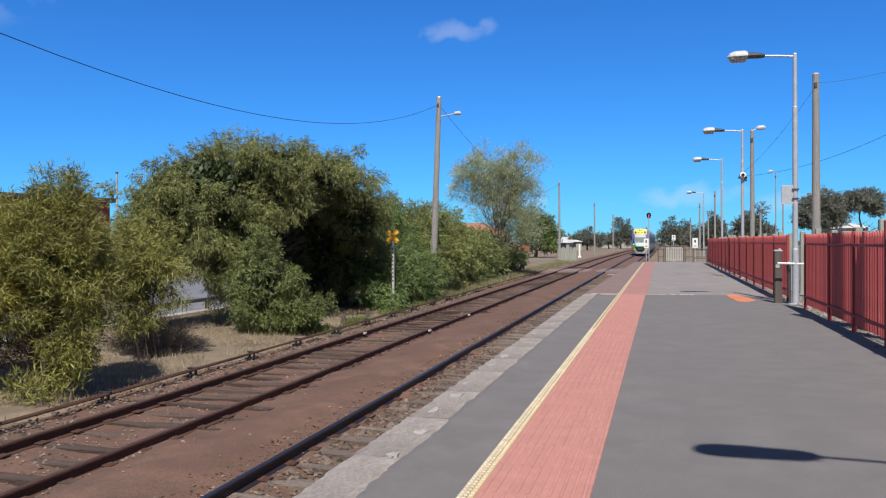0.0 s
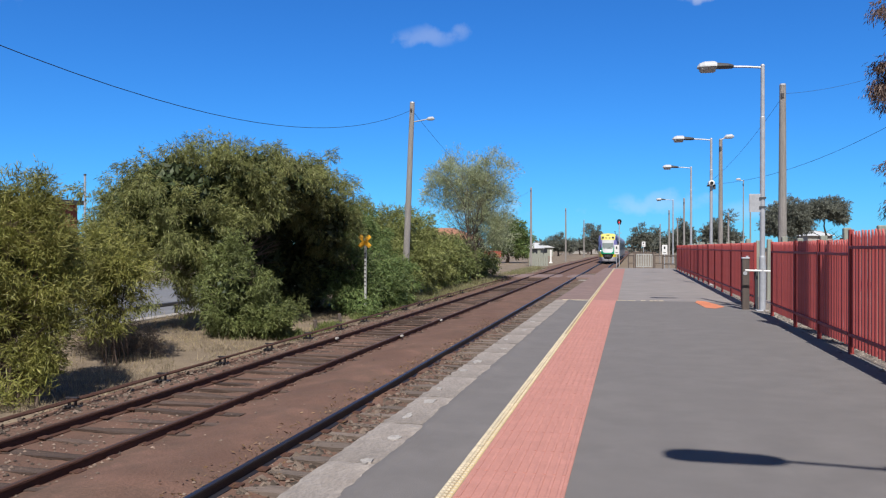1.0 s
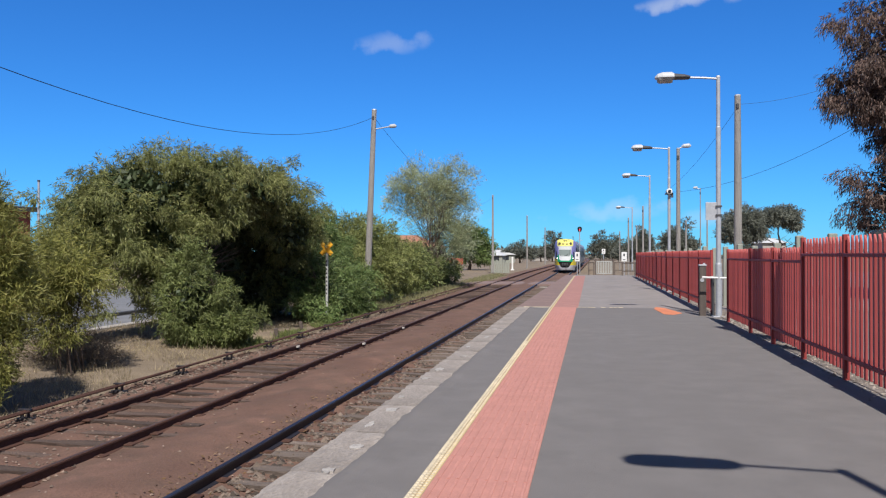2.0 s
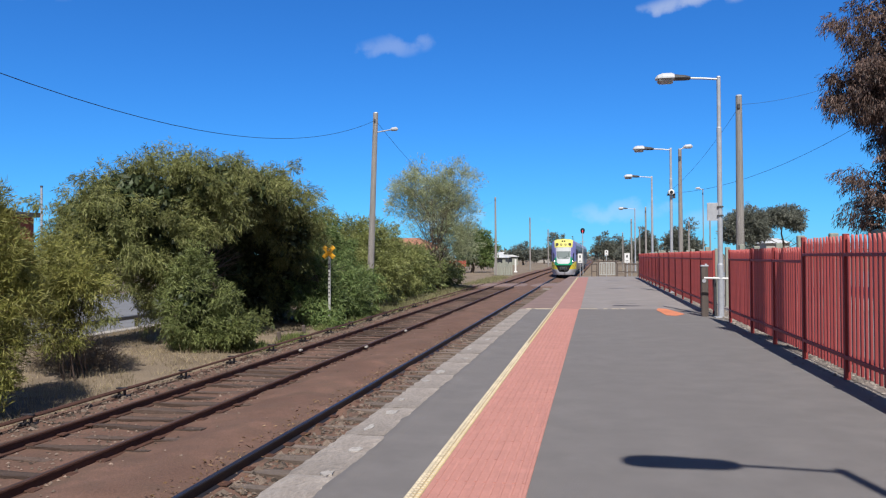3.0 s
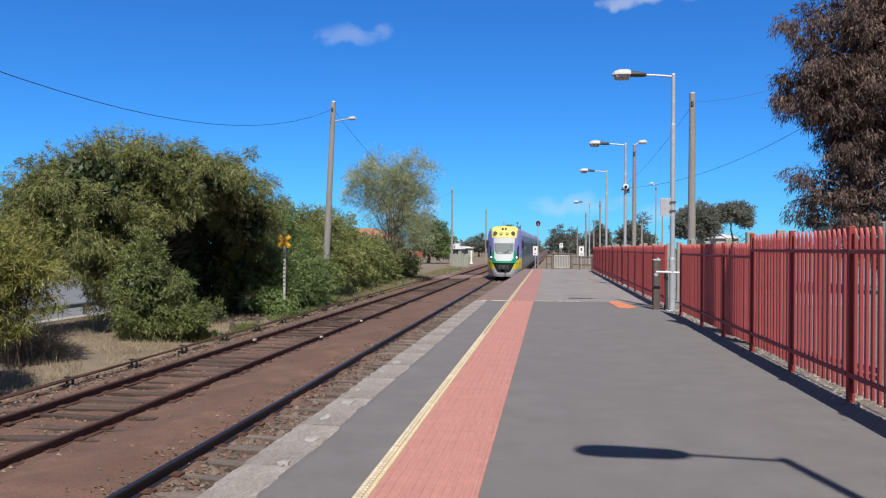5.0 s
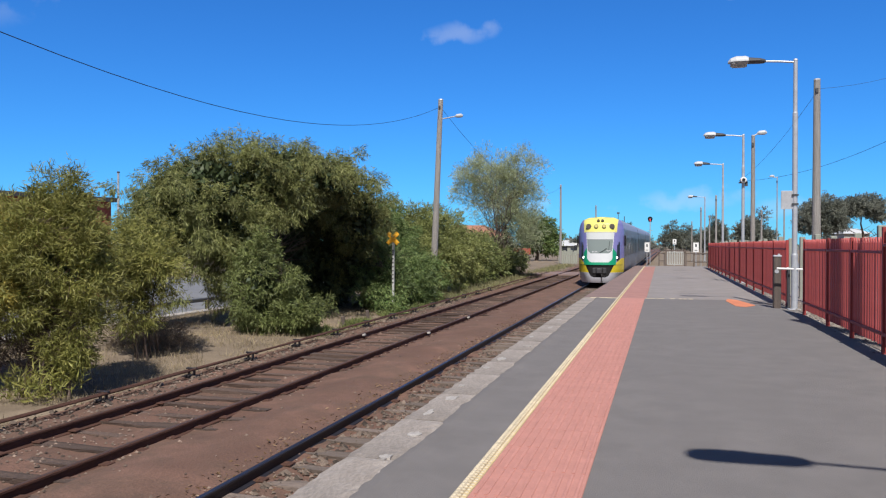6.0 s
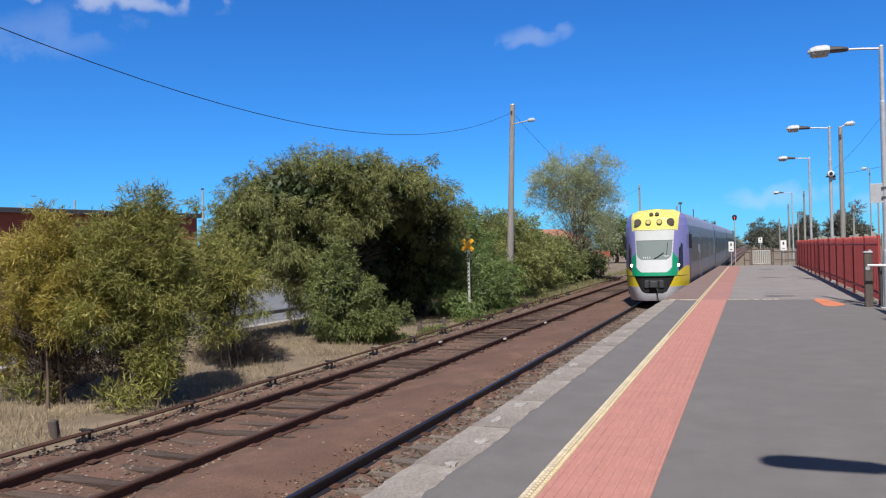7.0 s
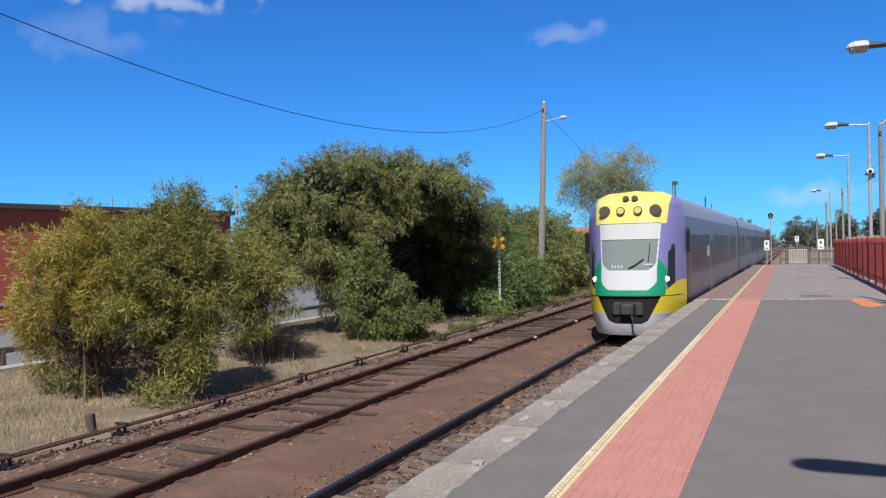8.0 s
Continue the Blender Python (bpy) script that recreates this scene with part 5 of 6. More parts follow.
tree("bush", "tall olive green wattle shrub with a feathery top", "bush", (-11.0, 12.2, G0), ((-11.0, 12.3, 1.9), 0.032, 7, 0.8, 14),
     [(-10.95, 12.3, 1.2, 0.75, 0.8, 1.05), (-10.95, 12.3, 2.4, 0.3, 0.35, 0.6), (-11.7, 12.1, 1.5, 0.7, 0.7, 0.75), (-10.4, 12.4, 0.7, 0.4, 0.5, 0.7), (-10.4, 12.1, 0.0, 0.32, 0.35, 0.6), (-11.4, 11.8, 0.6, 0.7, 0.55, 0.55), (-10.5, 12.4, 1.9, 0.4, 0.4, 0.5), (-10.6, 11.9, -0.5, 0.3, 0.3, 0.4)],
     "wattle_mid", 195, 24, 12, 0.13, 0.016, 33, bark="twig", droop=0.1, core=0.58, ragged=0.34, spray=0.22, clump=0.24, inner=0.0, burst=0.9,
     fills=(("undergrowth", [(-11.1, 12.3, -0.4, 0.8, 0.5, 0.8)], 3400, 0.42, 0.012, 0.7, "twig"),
            ("inner_foliage", [(-11.0, 12.4, 1.0, 0.6, 0.5, 0.9), (-11.6, 12.3, 1.2, 0.6, 0.4, 0.7), (-11.2, 12.2, 0.3, 0.6, 0.3, 0.4)], 1500, 0.17, 0.04, 0.0, "wattle_shade"),
            ("low_growth", [(-10.7, 11.4, -1.0, 0.7, 0.3, 0.32), (-10.3, 11.9, -0.8, 0.3, 0.3, 0.4)], 800, 0.17, 0.022, 0.7, "wattle_mid")))
tree("shrub", "low dry brown scrub in pale grass", "shrub", (-12.6, 17.6, G0 + 0.1), ((-12.6, 17.6, -0.8), 0.02, 5, 0.5, 5),
     [(-12.8, 17.7, -0.95, 0.9, 0.7, 0.38), (-11.9, 17.2, -1.02, 0.55, 0.5, 0.26)],
     "scrub", 80, 13, 10, 0.1, 0.012, 34, droop=-0.3, core=0.4, ragged=0.2, spray=0.3, clump=0.26, inner=0.0)
tree("bush", "slender olive green wattle shrub by the dry grass", "bush", (-11.9, 16.2, G0), ((-11.9, 16.2, 1.2), 0.018, 6, 0.7, 8),
     [(-12.1, 16.2, 1.25, 0.85, 0.7, 0.8), (-13.0, 16.6, 1.2, 0.8, 0.7, 0.8), (-11.6, 15.9, 0.7, 0.5, 0.5, 0.6), (-12.6, 16.0, 0.6, 0.6, 0.4, 0.4), (-12.1, 15.9, -0.1, 0.4, 0.35, 0.4)],
     "wattle_mid", 130, 16, 12, 0.14, 0.019, 24, bark="twig", droop=0.45, core=0.5, ragged=0.25, spray=0.26, clump=0.28, inner=0.0, burst=0.8)
tree("bush", "dark green leafy shrub by the warning sign", "bush", (-11.0, 31.6, G0), ((-11.2, 31.6, 1.0), 0.06, 6, 1.0, 4),
     [(-11.2, 29.4, -0.75, 0.55, 0.7, 0.45), (-10.3, 29.45, -0.85, 0.4, 0.35, 0.35), (-10.9, 31.2, -0.5, 0.75, 0.9, 0.85), (-10.7, 33.2, -0.3, 0.75, 1.1, 1.05), (-10.7, 35.4, -0.3, 0.8, 1.3, 1.0), (-12.0, 32.0, 0.4, 1.2, 1.6, 1.4), (-11.9, 35.0, 0.6, 1.2, 1.8, 1.5), (-14.0, 32.5, 1.2, 1.8, 2.0, 2.0), (-13.2, 35.5, 1.7, 1.8, 2.0, 1.8)],
     "bush_green", 430, 20, 11, 0.19, 0.032, 25, droop=0.5, core=0.65, ragged=0.22, spray=0.28, clump=0.34, inner=0.1, burst=0.75,
     fills=(("inner_foliage", [(-10.9, 32.2, -0.6, 0.5, 1.6, 0.7), (-12.1, 33.4, 0.4, 0.9, 2.2, 1.1), (-13.6, 34.0, 1.4, 1.4, 2.0, 1.5)], 5000, 0.3, 0.12, 0.0, "wattle_shade"),))
tree("bush", "tall yellow green shrub behind the timber pole", "bush", (-12.0, 42, G0), ((-12.2, 42, 1.6), 0.07, 6, 1.3, 4),
     [(-11.4, 39.6, 0.4, 1.2, 1.7, 1.5), (-11.9, 42.6, 1.1, 1.5, 2.0, 1.8), (-11.5, 46, 0.6, 1.3, 2.2, 1.5), (-13.8, 48, 1.5, 2.0, 2.6, 2.0), (-13.6, 41, 1.7, 1.6, 2.0, 1.8)],
     "bramble", 380, 18, 10, 0.19, 0.042, 26, droop=0.4, core=0.65, ragged=0.22, spray=0.36, clump=0.42, inner=0.15, burst=0.7)
tree("bush", "fresh green bramble thicket along the railway", "bush", (-11.8, 54, G0), ((-11.8, 54, 0.6), 0.06, 5, 1.2, 4),
     [(-12.0, 51, 0.2, 1.4, 2.4, 1.3), (-12.4, 56, 0.1, 1.6, 3.0, 1.3), (-12.5, 62, 0.0, 1.6, 3.4, 1.15), (-14.5, 58, 0.6, 2.4, 3, 1.7), (-13.0, 68, -0.1, 1.6, 3.4, 1.0), (-15.5, 67, 0.3, 2.6, 3.4, 1.5)],
     "low_green", 380, 14, 9, 0.22, 0.06, 27, droop=0.3, core=0.65, ragged=0.22, spray=0.42, clump=0.5, inner=0.2)
tree("tree", "sparse pale grey green tree with bare upper twigs", "tree", (-11.4, 58, G0), ((-11.6, 58, 4.8), 0.085, 9, 1.9, 10),
     [(-13.0, 58, 6.6, 1.5, 1.4, 1.6), (-10.2, 58, 6.6, 1.5, 1.4, 1.8), (-11.6, 58, 5.6, 1.6, 1.4, 1.6), (-14.3, 58.4, 5.6, 0.9, 1.0, 1.4), (-9.6, 58, 4.4, 1.2, 1.1, 1.7), (-11.9, 58, 4.0, 1.6, 1.3, 1.4), (-10.4, 58, 2.6, 1.4, 1.0, 1.3), (-9.5, 58, 2.4, 0.9, 1.0, 1.1)],
     "silver", 470, 11, 10, 0.19, 0.036, 28, rise=1.3, droop=-0.3, core=0.3, ragged=0.3, spray=0.6, clump=0.42, inner=0.0, burst=0.6)
tree("tree", "large gum tree with hanging brown olive leaves", "tree", (12.2, 30, 0), ((12.0, 30, 8.5), 0.3, 6, 1.6, 1),
     [(10.95, 30, 9.6, 2.3, 2.0, 2.0), (9.4, 29.6, 7.3, 1.2, 1.4, 1.2), (11.5, 30, 7.2, 2.2, 2.2, 1.8), (12.8, 30, 9.8, 2.6, 2.4, 2.2), (10.0, 29.8, 3.4, 1.2, 1.4, 1.5), (11.6, 30, 3.2, 1.6, 1.6, 1.8), (11.4, 30, 5.4, 1.4, 1.5, 1.4)],
     "gum", 300, 36, 13, 0.18, 0.03, 29, droop=1.3, core=0.6, ragged=0.24, spray=0.4, clump=0.46, inner=0.3,
     fills=(("inner_foliage", [(11.0, 30.2, 9.4, 1.6, 1.4, 1.6), (11.5, 30.2, 7.2, 1.6, 1.6, 1.4), (12.8, 30.2, 9.6, 2.0, 1.8, 1.8), (11.6, 30.2, 3.4, 1.3, 1.2, 1.5), (11.4, 30.2, 5.4, 1.2, 1.1, 1.3)], 6000, 0.26, 0.09, -1.0, "gum"),))
tree("tree", "dense dark round gum tree beyond the car park", "tree", (16.9, 95, -0.3), ((16.9, 95, 4.0), 0.25, 6, 1.6, 1),
     [(17.1, 95, 5.1, 1.9, 1.8, 1.5), (15.8, 95, 4.2, 1.1, 1.2, 1.0), (18.2, 95, 4.2, 1.0, 1.2, 1.1)],
     "far_green", 150, 16, 12, 0.24, 0.075, 30, droop=0.3, core=0.6, ragged=0.2, spray=0.5, clump=0.6)
tree("tree", "umbrella shaped gum tree with a bare trunk", "tree", (21.3, 96, -0.3), ((21.2, 96, 5.0), 0.2, 8, 1.5, 1),
     [(21.4, 96, 6.0, 1.8, 1.7, 0.7), (20.3, 96, 5.6, 0.9, 1.0, 0.6), (22.7, 96, 5.3, 0.9, 1.0, 0.8)],
     "far_green", 100, 16, 12, 0.24, 0.07, 31, droop=0.3, core=0.6, ragged=0.25, spray=0.5, clump=0.5)
tree("tree", "dark green rounded tree by the houses", "tree", (-18.2, 118, G0), ((-18.2, 118, 3), 0.25, 6, 1.5, 1),
     [(-18.0, 118, 2.9, 2.3, 2.2, 2.4), (-16.2, 118, 1.8, 1.6, 2.0, 1.9), (-19.2, 118, 1.8, 1.2, 2, 1.9)],
     "bush_green", 190, 10, 8, 0.36, 0.12, 32, droop=0.3, core=0.7, ragged=0.12, spray=0.5, clump=0.6)
FAR = [(-19, 215, 5.5, 3.8), (-11.9, 250, 4.0, 8.2), (-6.5, 262, 5.0, 4.4), (-15.5, 250, 4.2, 3.2), (2.7, 230, 3.2, 6.4), (6.2, 232, 3.2, 6.0), (9.5, 196, 4.2, 4.2), (9.4, 150, 1.7, 5.4), (12.7, 120, 2.9, 4.9), (36, 180, 5, 4.4)]
for k, (x, y, w, h) in enumerate(FAR):
    tree("tree", "distant dark olive tree on the skyline", "tree", (x, y, G0), ((x, y, h * 0.6), 0.25, 5, w * 0.3, 1),
         [(x, y, h * 0.62, w * 0.62, w * 0.5, h * 0.5), (x - w * 0.5, y, h * 0.45, w * 0.4, w * 0.4, h * 0.4), (x + w * 0.5, y, h * 0.4, w * 0.4, w * 0.4, h * 0.38)],
         "far_green", 70, 20, 12, 0.3, 0.1, 40 + k, group="skyline trees", droop=0.2, core=0.5, ragged=0.22, spray=0.6, clump=0.8)


def skyline():
    rng = np.random.default_rng(77)
    x = np.concatenate([rng.uniform(-420, -60, 3000), rng.uniform(-60, 60, 1600), rng.uniform(60, 420, 3000)])
    y = rng.uniform(420, 560, len(x))
    hgt = 5 + 3 * np.sin(x * 0.06) + 2 * np.sin(x * 0.21 + 1)
    z = G0 + rng.random(len(x)) * np.maximum(hgt, 2.5)
    d = rng.normal(size=(len(x), 3))
    v, f = leaf_cloud(rng, np.stack([x, y, z], 1), d, rng.uniform(1.5, 3.5, len(x)), rng.uniform(1.0, 2.2, len(x)))
    v[:, 2] = np.maximum(v[:, 2], G0)
    tagged(new("far_woods", raw_mesh("far_woods", v, f, M["far_green"])), "far belt of dark trees along the horizon", "woods", kind="stuff")


def grass():
    rng = np.random.default_rng(78)
    n = 75000
    x = rng.uniform(-17.8, -9.75, n)
    y = 5 + 34 * rng.random(n) ** 1.2
    patch = np.array([noise.noise((a * 0.7, b * 0.7, 9)) for a, b in zip(x, y)])
    keep = patch > -0.34 + 0.3 * (x > -10.2)
    x, y = x[keep], y[keep]
    n = len(x)
    z = np.array([BED - 0.05 + grade(b) + 0.09 * noise.noise((a * 0.5, b * 0.5, 0)) + (0.22 * math.sin((a + 17.5) / 7.3 * math.pi) * math.sin((b - 12) / 18 * math.pi) if -17.5 < a < -10.2 and 12 < b < 30 else 0) for a, b in zip(x, y)]) - 0.03
    way = rng.normal(size=(n, 3)) * 0.45
    way[:, 2] = 1.0
    v, f = leaf_cloud(rng, np.stack([x, y, z], 1), way, rng.uniform(0.05, 0.19, n) * (1 + (rng.random(n) < 0.06)), rng.uniform(0.006, 0.014, n), 0.3)
    tagged(new("dry_grass", raw_mesh("dry_grass", v, f, M["dry_grass"])), "pale dry grass on the bank beside the track", "grass", kind="stuff")


def verge_grass():
    """Yellow green grass and weeds between the rods and the bushes."""
    rng = np.random.default_rng(79)
    n = 14000
    far = np.stack([rng.normal(-10.5, 0.5, n), 36 + 55 * rng.random(n) ** 1.2], 1)
    n = 9000
    near = np.stack([rng.normal(-10.15, 0.22, n), rng.uniform(21.5, 40, n)], 1)
    keep = np.array([noise.noise((q[0] * 1.5, q[1] * 0.8, 4)) > -0.05 for q in near])
    for name, xy, mat, label, tall in (("verge_grass", far, "green_grass", "yellow green grass along the far rail", 0.45), ("weeds", near[keep], "low_green", "low green weeds beside the signal rods", 0.28)):
        n = len(xy)
        way = rng.normal(size=(n, 3)) * 0.55
        way[:, 2] = 1.0
        v, f = leaf_cloud(rng, np.column_stack([xy, np.array([BED - 0.06 + grade(q) for q in xy[:, 1]])]), way, rng.uniform(0.1, tall, n), rng.uniform(0.012, 0.03, n), 0.3)
        tagged(new(name, raw_mesh(name, v, f, M[mat])), label, "grass", kind="stuff")


def red_board():
    rb = thing("red_board", "small red board on two posts near the crossing", "sign", (-17.3, 100, -1.3))
    part("board", Geo().box(0, 0, 1.1, 2.2, 0.06, 0.8, ch=0.02), M["brick"], rb)
    for x in (-0.9, 0.9):
        part("post", Geo().box(x, 0.07, 0, 0.12, 0.08, 1.9), M["bollard"], rb)


skyline()
grass()
verge_grass()
red_board()


# ---- train ----
NOSE_END = 1.5
SECTION = [(1.22, 0.42), (1.32, 0.75), (1.345, 1.2), (1.345, 3.0), (1.325, 3.35), (1.25, 3.68), (1.1, 3.89), (0.74, 4.04), (0.0, 4.1)]


def nose_point(u, z):
    """The train's front skin: u from -1 to 1 across, z above the rail; y grows to the back."""
    pts = [(1.18, 0.18)] + SECTION
    half = 0.0
    for (x0, z0), (x1, z1) in zip(pts, pts[1:]):
        if z0 <= z <= z1:
            half = x0 + (x1 - x0) * (z - z0) / (z1 - z0)
    lean = 0.0 if z < 1.25 else 0.25 * (z - 1.25)
    if z > 3.62:
        lean += 1.0 * ((z - 3.62) / 0.48) ** 2
    if z < 0.6:
        lean += 0.1 * ((0.6 - z) / 0.4) ** 2
    lean = min(lean, NOSE_END)
    a = abs(u)
    return half * u, lean + (NOSE_END - lean) * a ** 4 + 0.12 * a * a * (1 - a)


def nose_region(x, z):
    a = abs(x)
    if z > 3.2:
        return "forehead" if a < 0.96 + 0.08 * (z - 3.2) else "corner"
    top_w = 0.70 + 0.09 * (z - 1.93) / 1.2
    if 1.9 < z <= 3.14:
        low = 1.9 + 0.2 * max(0, (a - 0.46) / 0.25) ** 2
        if a < top_w and z > low:
            return "blind" if z > 2.74 else "windscreen"
        if a < top_w + 0.035:
            return "white_panel"
    if 3.14 < z:
        return "forehead" if a < 0.96 else "corner"
    if 1.38 + 0.22 * max(0, (a - 0.46) / 0.27) ** 2 < z <= 1.95 and a < 0.735:
        return "white_panel"
    if z > 1.22 + 0.0 * a:
        if a < 0.93 + 0.05 * (z - 1.2) and z < 2.22 - 1.4 * max(0, a - 0.76):
            return "green_band"
        if z < 1.62 - 0.55 * max(0, (1.22 - a)) / 0.36 * 0.6 and a > 0.9:
            return "cheek"
        if 0.98 < a < 1.13 and 1.42 < z < 2.55 - 1.2 * (1.13 - a):
            return "headlight_panel"
        return "corner"
    if z > 0.5 and a < 0.84 - 0.36 * (1.22 - z) / 0.72 - 0.12 * max(0, (0.62 - z) / 0.12) ** 2:
        return "coupler_pocket"
    if z > 0.78:
        return "cheek"
    return "skirt"


NOSE = {"forehead": ("t_yellow", "bright yellow panel above the windscreen"), "corner": ("t_purple", "purple painted cab corner"), "blind": ("t_blind", "pale blind behind the windscreen"),
        "windscreen": ("t_glass", "curved windscreen glass"), "white_panel": ("t_white", "white panel round the windscreen"), "green_band": ("t_green", "green painted band"),
        "cheek": ("t_cheek", "yellow painted bumper cheek"), "headlight_panel": ("t_window", "dark headlight cluster"), "coupler_pocket": ("t_black", "black coupler opening"), "skirt": ("t_grey", "light grey lower skirt")}


def train():
    tn = thing("train", "purple, yellow and silver diesel passenger train", "train", (TRAIN_X, 124, RAIL))
    # cab front
    us = [math.sin(k / 130 * math.pi / 2) for k in range(-130, 131)]
    zs = [0.18 + 3.92 * k / 300 for k in range(301)]
    pick = {}
    for j in range(len(zs) - 1):
        for i in range(len(us) - 1):
            zc, uc = (zs[j] + zs[j + 1]) / 2, (us[i] + us[i + 1]) / 2
            region = nose_region(nose_point(uc, zc)[0], zc)
            pick.setdefault((region, uc > 0 and region in ("cheek", "headlight_panel", "corner")), []).append((i, j))
    made = {}
    for (region, _), cells in pick.items():
        g, index = Geo(), {}
        for i, j in cells:
            face = []
            for a, b in ((i, j), (i + 1, j), (i + 1, j + 1), (i, j + 1)):
                if (a, b) not in index:
                    x, y = nose_point(us[a], zs[b])
                    if region == "coupler_pocket":
                        y += 0.05
                    index[a, b] = len(g.v)
                    g.v.append(Vector((x, y, zs[b])))
                face.append(index[a, b])
            g.f.append(tuple(face))
        mat, label = NOSE[region]
        made[region] = part(region, g, M[mat], tn, label, smooth=True)
    # dark joint over the coupler pocket and round the windscreen
    def front(x, z, out=0.0):
        lo, hi = 0.0, 1.0
        for _ in range(30):
            m_ = (lo + hi) / 2
            if nose_point(m_, z)[0] < abs(x):
                lo = m_
            else:
                hi = m_
        return Vector((x, nose_point(lo, z)[1] - out, z))
    part("joint", Geo().tube([front(-1.26 + 0.097 * k, 1.22, 0.0) for k in range(27)], 0.01, 6), M["t_black"], tn)
    part("brow", Geo().tube([front(-0.84 + 0.08 * k, 3.17, 0.0) for k in range(22)], 0.016, 6), M["t_grey"], tn)
    # lamps on the forehead
    for x, z, r, lens in ((-0.68, 3.5, 0.155, "t_lens_dark"), (0.68, 3.5, 0.155, "t_lens_dark"), (-0.23, 3.5, 0.115, "t_lens"), (0.23, 3.5, 0.115, "t_lens"), (-0.12, 3.8, 0.085, "t_lens_dark"), (0.12, 3.8, 0.085, "t_lens_dark")):
        p = front(x, z)
        q = Vector((0, 1, -0.25)).normalized() if z < 3.7 else Vector((0, 1, -0.8)).normalized()
        hs = part("lamp_ring", Geo().tube([p - q * (0.06 if z < 3.7 else 0.1), p + q * 0.1], [r, r], 18), M["t_dark"], tn, "dark lamp surround")
        part("lamp_lens", Geo().tube([p - q * (0.068 if z < 3.7 else 0.108), p - q * 0.055], [r * 0.78, r * 0.8], 18), M[lens], hs)
    part("lamp_pod", Geo().box(0, front(0, 3.8).y + 0.24, 3.70, 0.66, 0.4, 0.19, ch=0.06), M["t_yellow"], tn)
    for s in (-1, 1):
        p = front(s * 0.95, 1.66)
        part("headlight", Geo().tube([p + Vector((0, -0.015, 0)), p + Vector((0, 0.05, 0))], [0.068, 0.075], 14), M["t_light"], tn, "lit white headlight")
        part("grab_rail", Geo().tube([front(s * 0.98, 1.5, 0.02), front(s * 1.0, 2.0, 0.05), front(s * 1.08, 2.55, 0.05), front(s * 1.1, 2.58, 0)], 0.02, 6), M["t_black"], tn)
        part("mirror", Geo().box(s * 1.41, 1.5, 2.35, 0.1, 0.14, 0.62, ch=0.03), M["t_black"], tn, "dark side mirror")
    # coupler
    part("coupler", Geo().box(0, 0.0, 0.76, 0.34, 0.36, 0.26, ch=0.04).box(-0.3, 0.1, 0.74, 0.2, 0.2, 0.3, ch=0.03).box(0.3, 0.1, 0.74, 0.2, 0.2, 0.3, ch=0.03).box(0, 0.1, 1.02, 0.7, 0.12, 0.05), M["t_dark"], tn, "grey metal coupler")
    part("hose", Geo().tube([(0.1, -0.12, 0.8), (0.16, -0.16, 0.6), (0.14, -0.1, 0.35), (0.18, -0.05, 0.2)], 0.022, 6), M["t_dark"], tn)
    part("wiper", Geo().tube([front(0.02, 1.96, 0.02), front(0.18, 2.04, 0.03), front(0.4, 2.2, 0.025)], 0.018, 6), M["t_black"], tn)
    g = Geo()
    for k in range(4):
        p = front(-0.42 + k * 0.085, 1.99, 0.012)
        g.box(p.x, p.y, 1.96, 0.045, 0.01, 0.085)
    part("number_bars", g, M["t_white"], tn, "four small white bars")
    part("sun_visor_edge", Geo().tube([front(-0.76 + 0.095 * k, 2.735, 0.004) for k in range(17)], 0.012, 6), M["t_grey"], tn)
    part("wiper_arm", Geo().tube([front(0.52, 2.1, 0.03), front(0.55, 2.4, 0.03), front(0.56, 2.62, 0.025)], 0.012, 6), M["t_black"], tn)
    part("sticker", Geo().box(0.5, front(0.5, 2.06, 0.012).y, 2.03, 0.26, 0.01, 0.05), M["t_white"], tn)
    # cars
    sec = SECTION
    for c in range(3):
        y0 = NOSE_END if c == 0 else c * 25.3
        y1 = c * 25.3 + 24.8
        for s in (-1, 1):
            g = Geo()
            lowp = sec[:5]
            for y in (y0, y1):
                for x, z in lowp:
                    g.v.append(Vector((s * x, y, z)))
            for k in range(4):
                g.f.append((k, k + 1, k + 6, k + 5))
            wall = part("side_wall", g, M["t_side"], tn, "brushed silver side wall", smooth=True)
            if c == 0:
                part("cab_door", Geo().box(s * 1.346, 2.0, 1.0, 0.014, 0.8, 2.05, ch=0.004), M["t_window"], wall, "dark cab door")
                part("notice", Geo().box(s * 1.355, 7.8, 2.1, 0.01, 0.8, 0.38), M["t_white"], wall, "white notice plate")
            y = y0 + (1.3 if c == 0 else 0.5)
            k = 0
            while y + 1.5 < y1 - 0.4:
                if k % 6 == 4:
                    d = part("door", Geo().box(s * 1.347, y + 0.65, 0.62, 0.014, 1.25, 2.4, ch=0.004), M["t_side"], wall, "grey sliding door")
                    part("pane", Geo().box(s * 1.355, y + 0.65, 1.6, 0.01, 0.7, 1.1, ch=0.003), M["t_window"], d)
                else:
                    part("window", Geo().box(s * 1.348, y + 0.7, 1.72, 0.014, 1.4, 1.12, ch=0.004), M["t_window"], wall, "dark tinted window")
                y += 1.45
                k += 1
        g = Geo()
        top = sec[4:]
        prof = [(x, z) for x, z in top] + [(-x, z) for x, z in reversed(top[:-1])]
        n = len(prof)
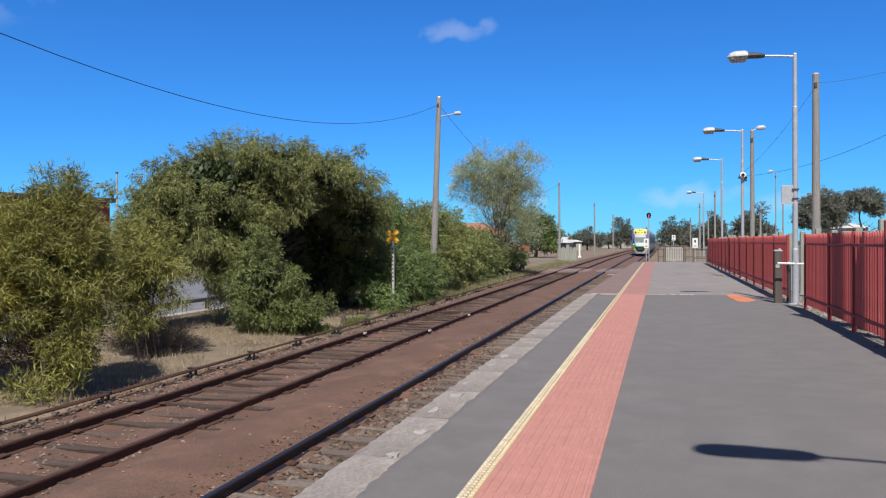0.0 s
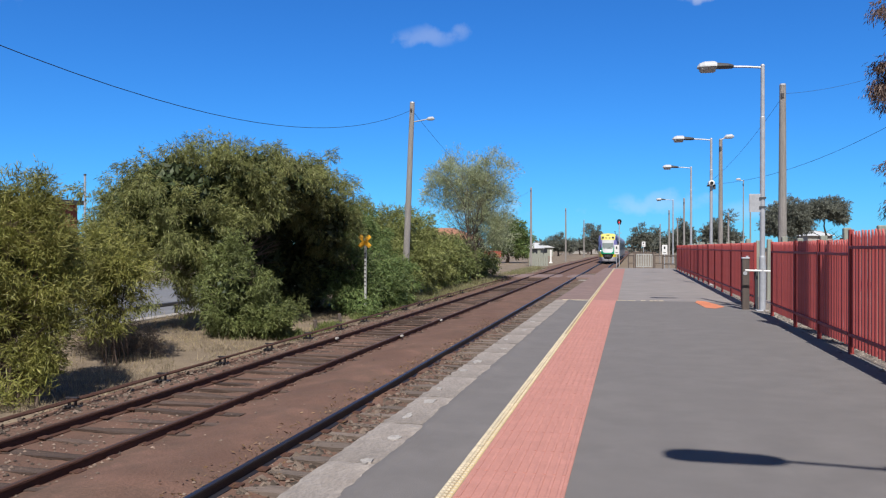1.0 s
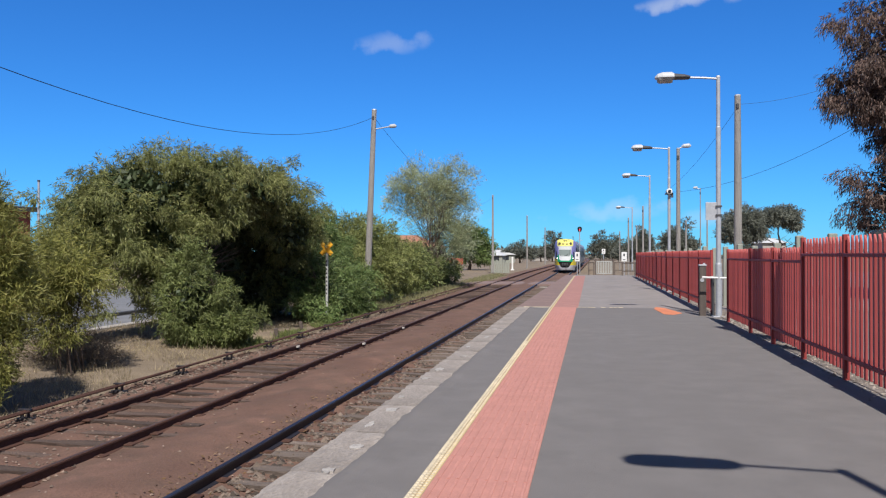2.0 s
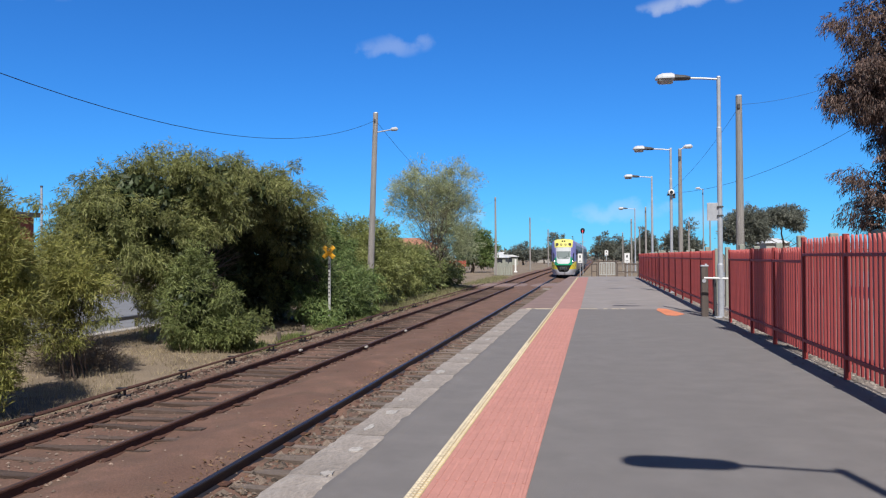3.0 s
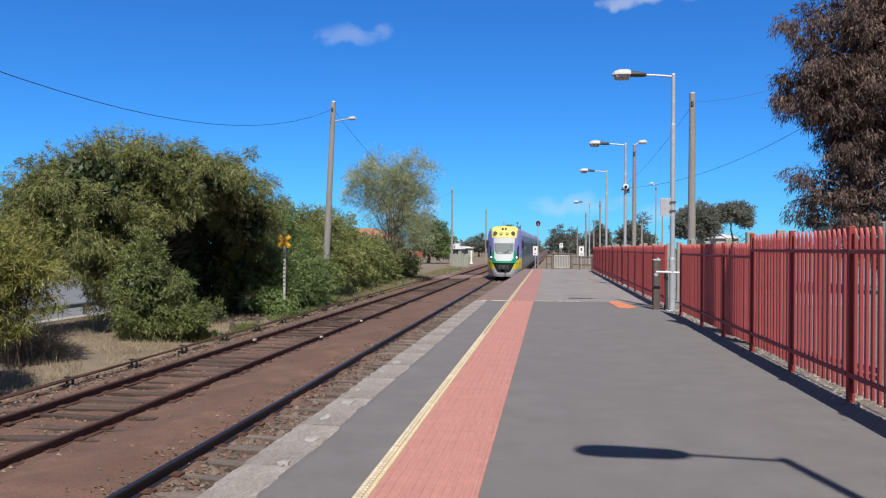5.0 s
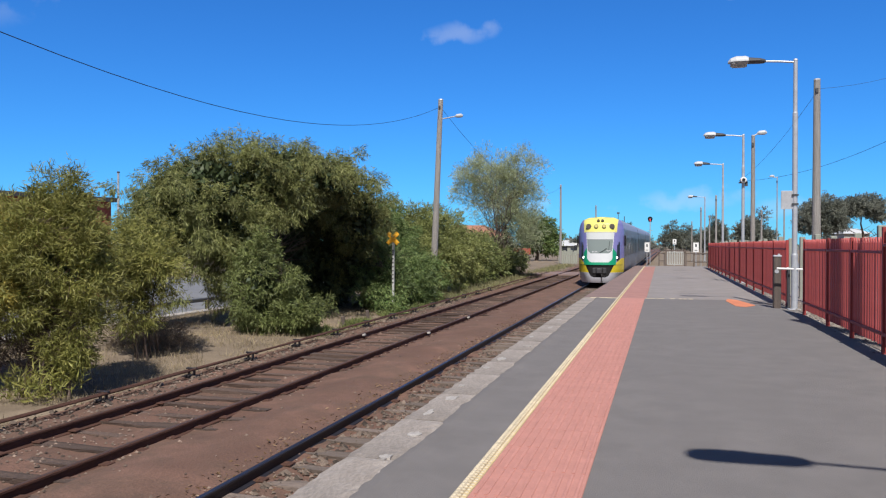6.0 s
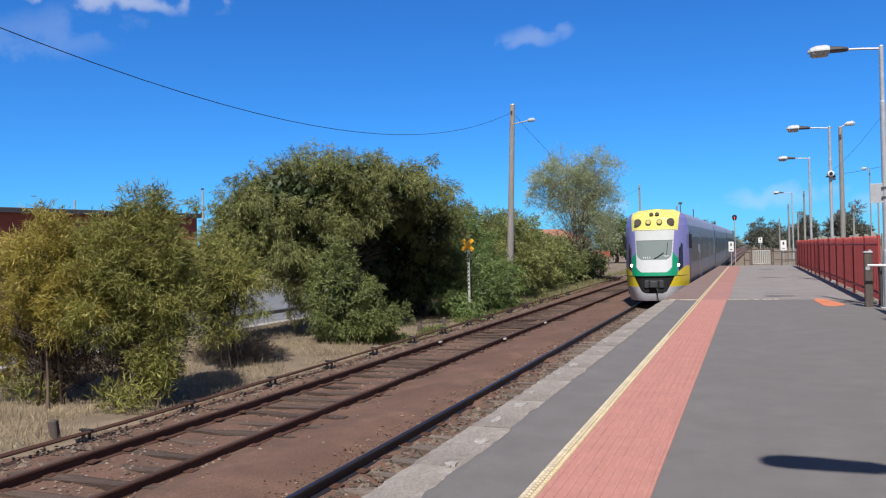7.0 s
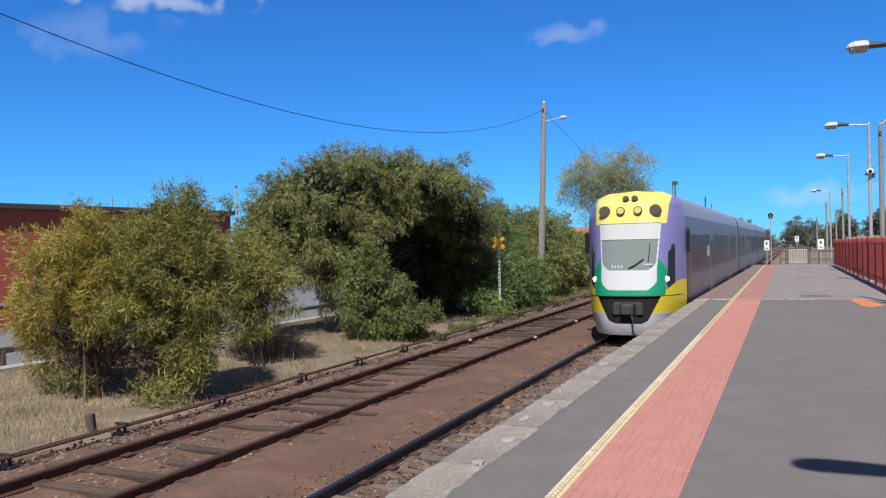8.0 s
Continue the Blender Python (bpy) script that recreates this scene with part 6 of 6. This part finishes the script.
        for y in (y0, y1):
            for x, z in prof:
                g.v.append(Vector((x, y, z)))
        for k in range(n - 1):
            g.f.append((k, k + 1, n + k + 1, n + k))
        roof = part("roof", g, M["t_roof"], tn, "grey blue curved roof", smooth=True)
        for q in range(3):
            part("air_unit", Geo().box(0, y0 + 5 + q * 7, 4.02, 1.2, 2.4, 0.12, ch=0.05), M["t_roof"], roof)
        g = Geo()
        for y in (y1, ):
            g.v += [Vector((s * x, y, z)) for s in (1,) for x, z in sec] + [Vector((-x, y, z)) for x, z in reversed(sec[:-1])]
        g.f.append(tuple(range(len(g.v))))
        part("end_wall", g, M["t_black"], tn)
        part("gangway", Geo().box(0, y1 + 0.25, 0.9, 1.2, 0.52, 2.4), M["t_black"], tn)
        part("floor", Geo().box(0, (y0 + y1) / 2, 0.4, 2.55, y1 - y0 - 0.1, 0.4), M["t_black"], tn, "black underframe")
        for yb in (y0 + 2.6, y1 - 3.4):
            bogie = part("bogie", Geo().box(0, yb, 0.32, 2.1, 2.6, 0.3, ch=0.05), M["t_black"], tn)
            for dy in (-0.95, 0.95):
                for s in (-1, 1):
                    part("wheel", Geo().tube([(s * 0.75, yb + dy, 0.41), (s * 0.885, yb + dy, 0.41)], 0.43, 18), M["t_dark"], bogie)
    part("aerial", Geo().tube([(0.9, 3.0, 3.8), (0.9, 3.0, 4.42)], 0.02, 6).box(0.9, 3.0, 4.32, 0.16, 0.05, 0.1), M["galv_dark"], tn)
    part("aerial", Geo().tube([(0.7, 14.0, 4.0), (0.7, 14.0, 4.5)], 0.03, 6), M["galv_dark"], tn)
    return tn


TRAIN_X = -3.72
RIDE = 0.02       # body datum over the rail head


def motions():
    rows = []
    for k in range(17):
        y = 21.1 + 12.95 * (8 - k * 0.5)
        climb = math.degrees(math.atan((grade(y + 50) - grade(y)) / 50))
        swing = -math.degrees(math.atan((drift(y + 50) - drift(y)) / 50))
        rows.append((k * 0.5, pose(TRAIN_X + drift(y), y, RAIL + RIDE + grade(y), climb, 0, swing)))
    walk(the_train, rows)


the_train = train()
motions()
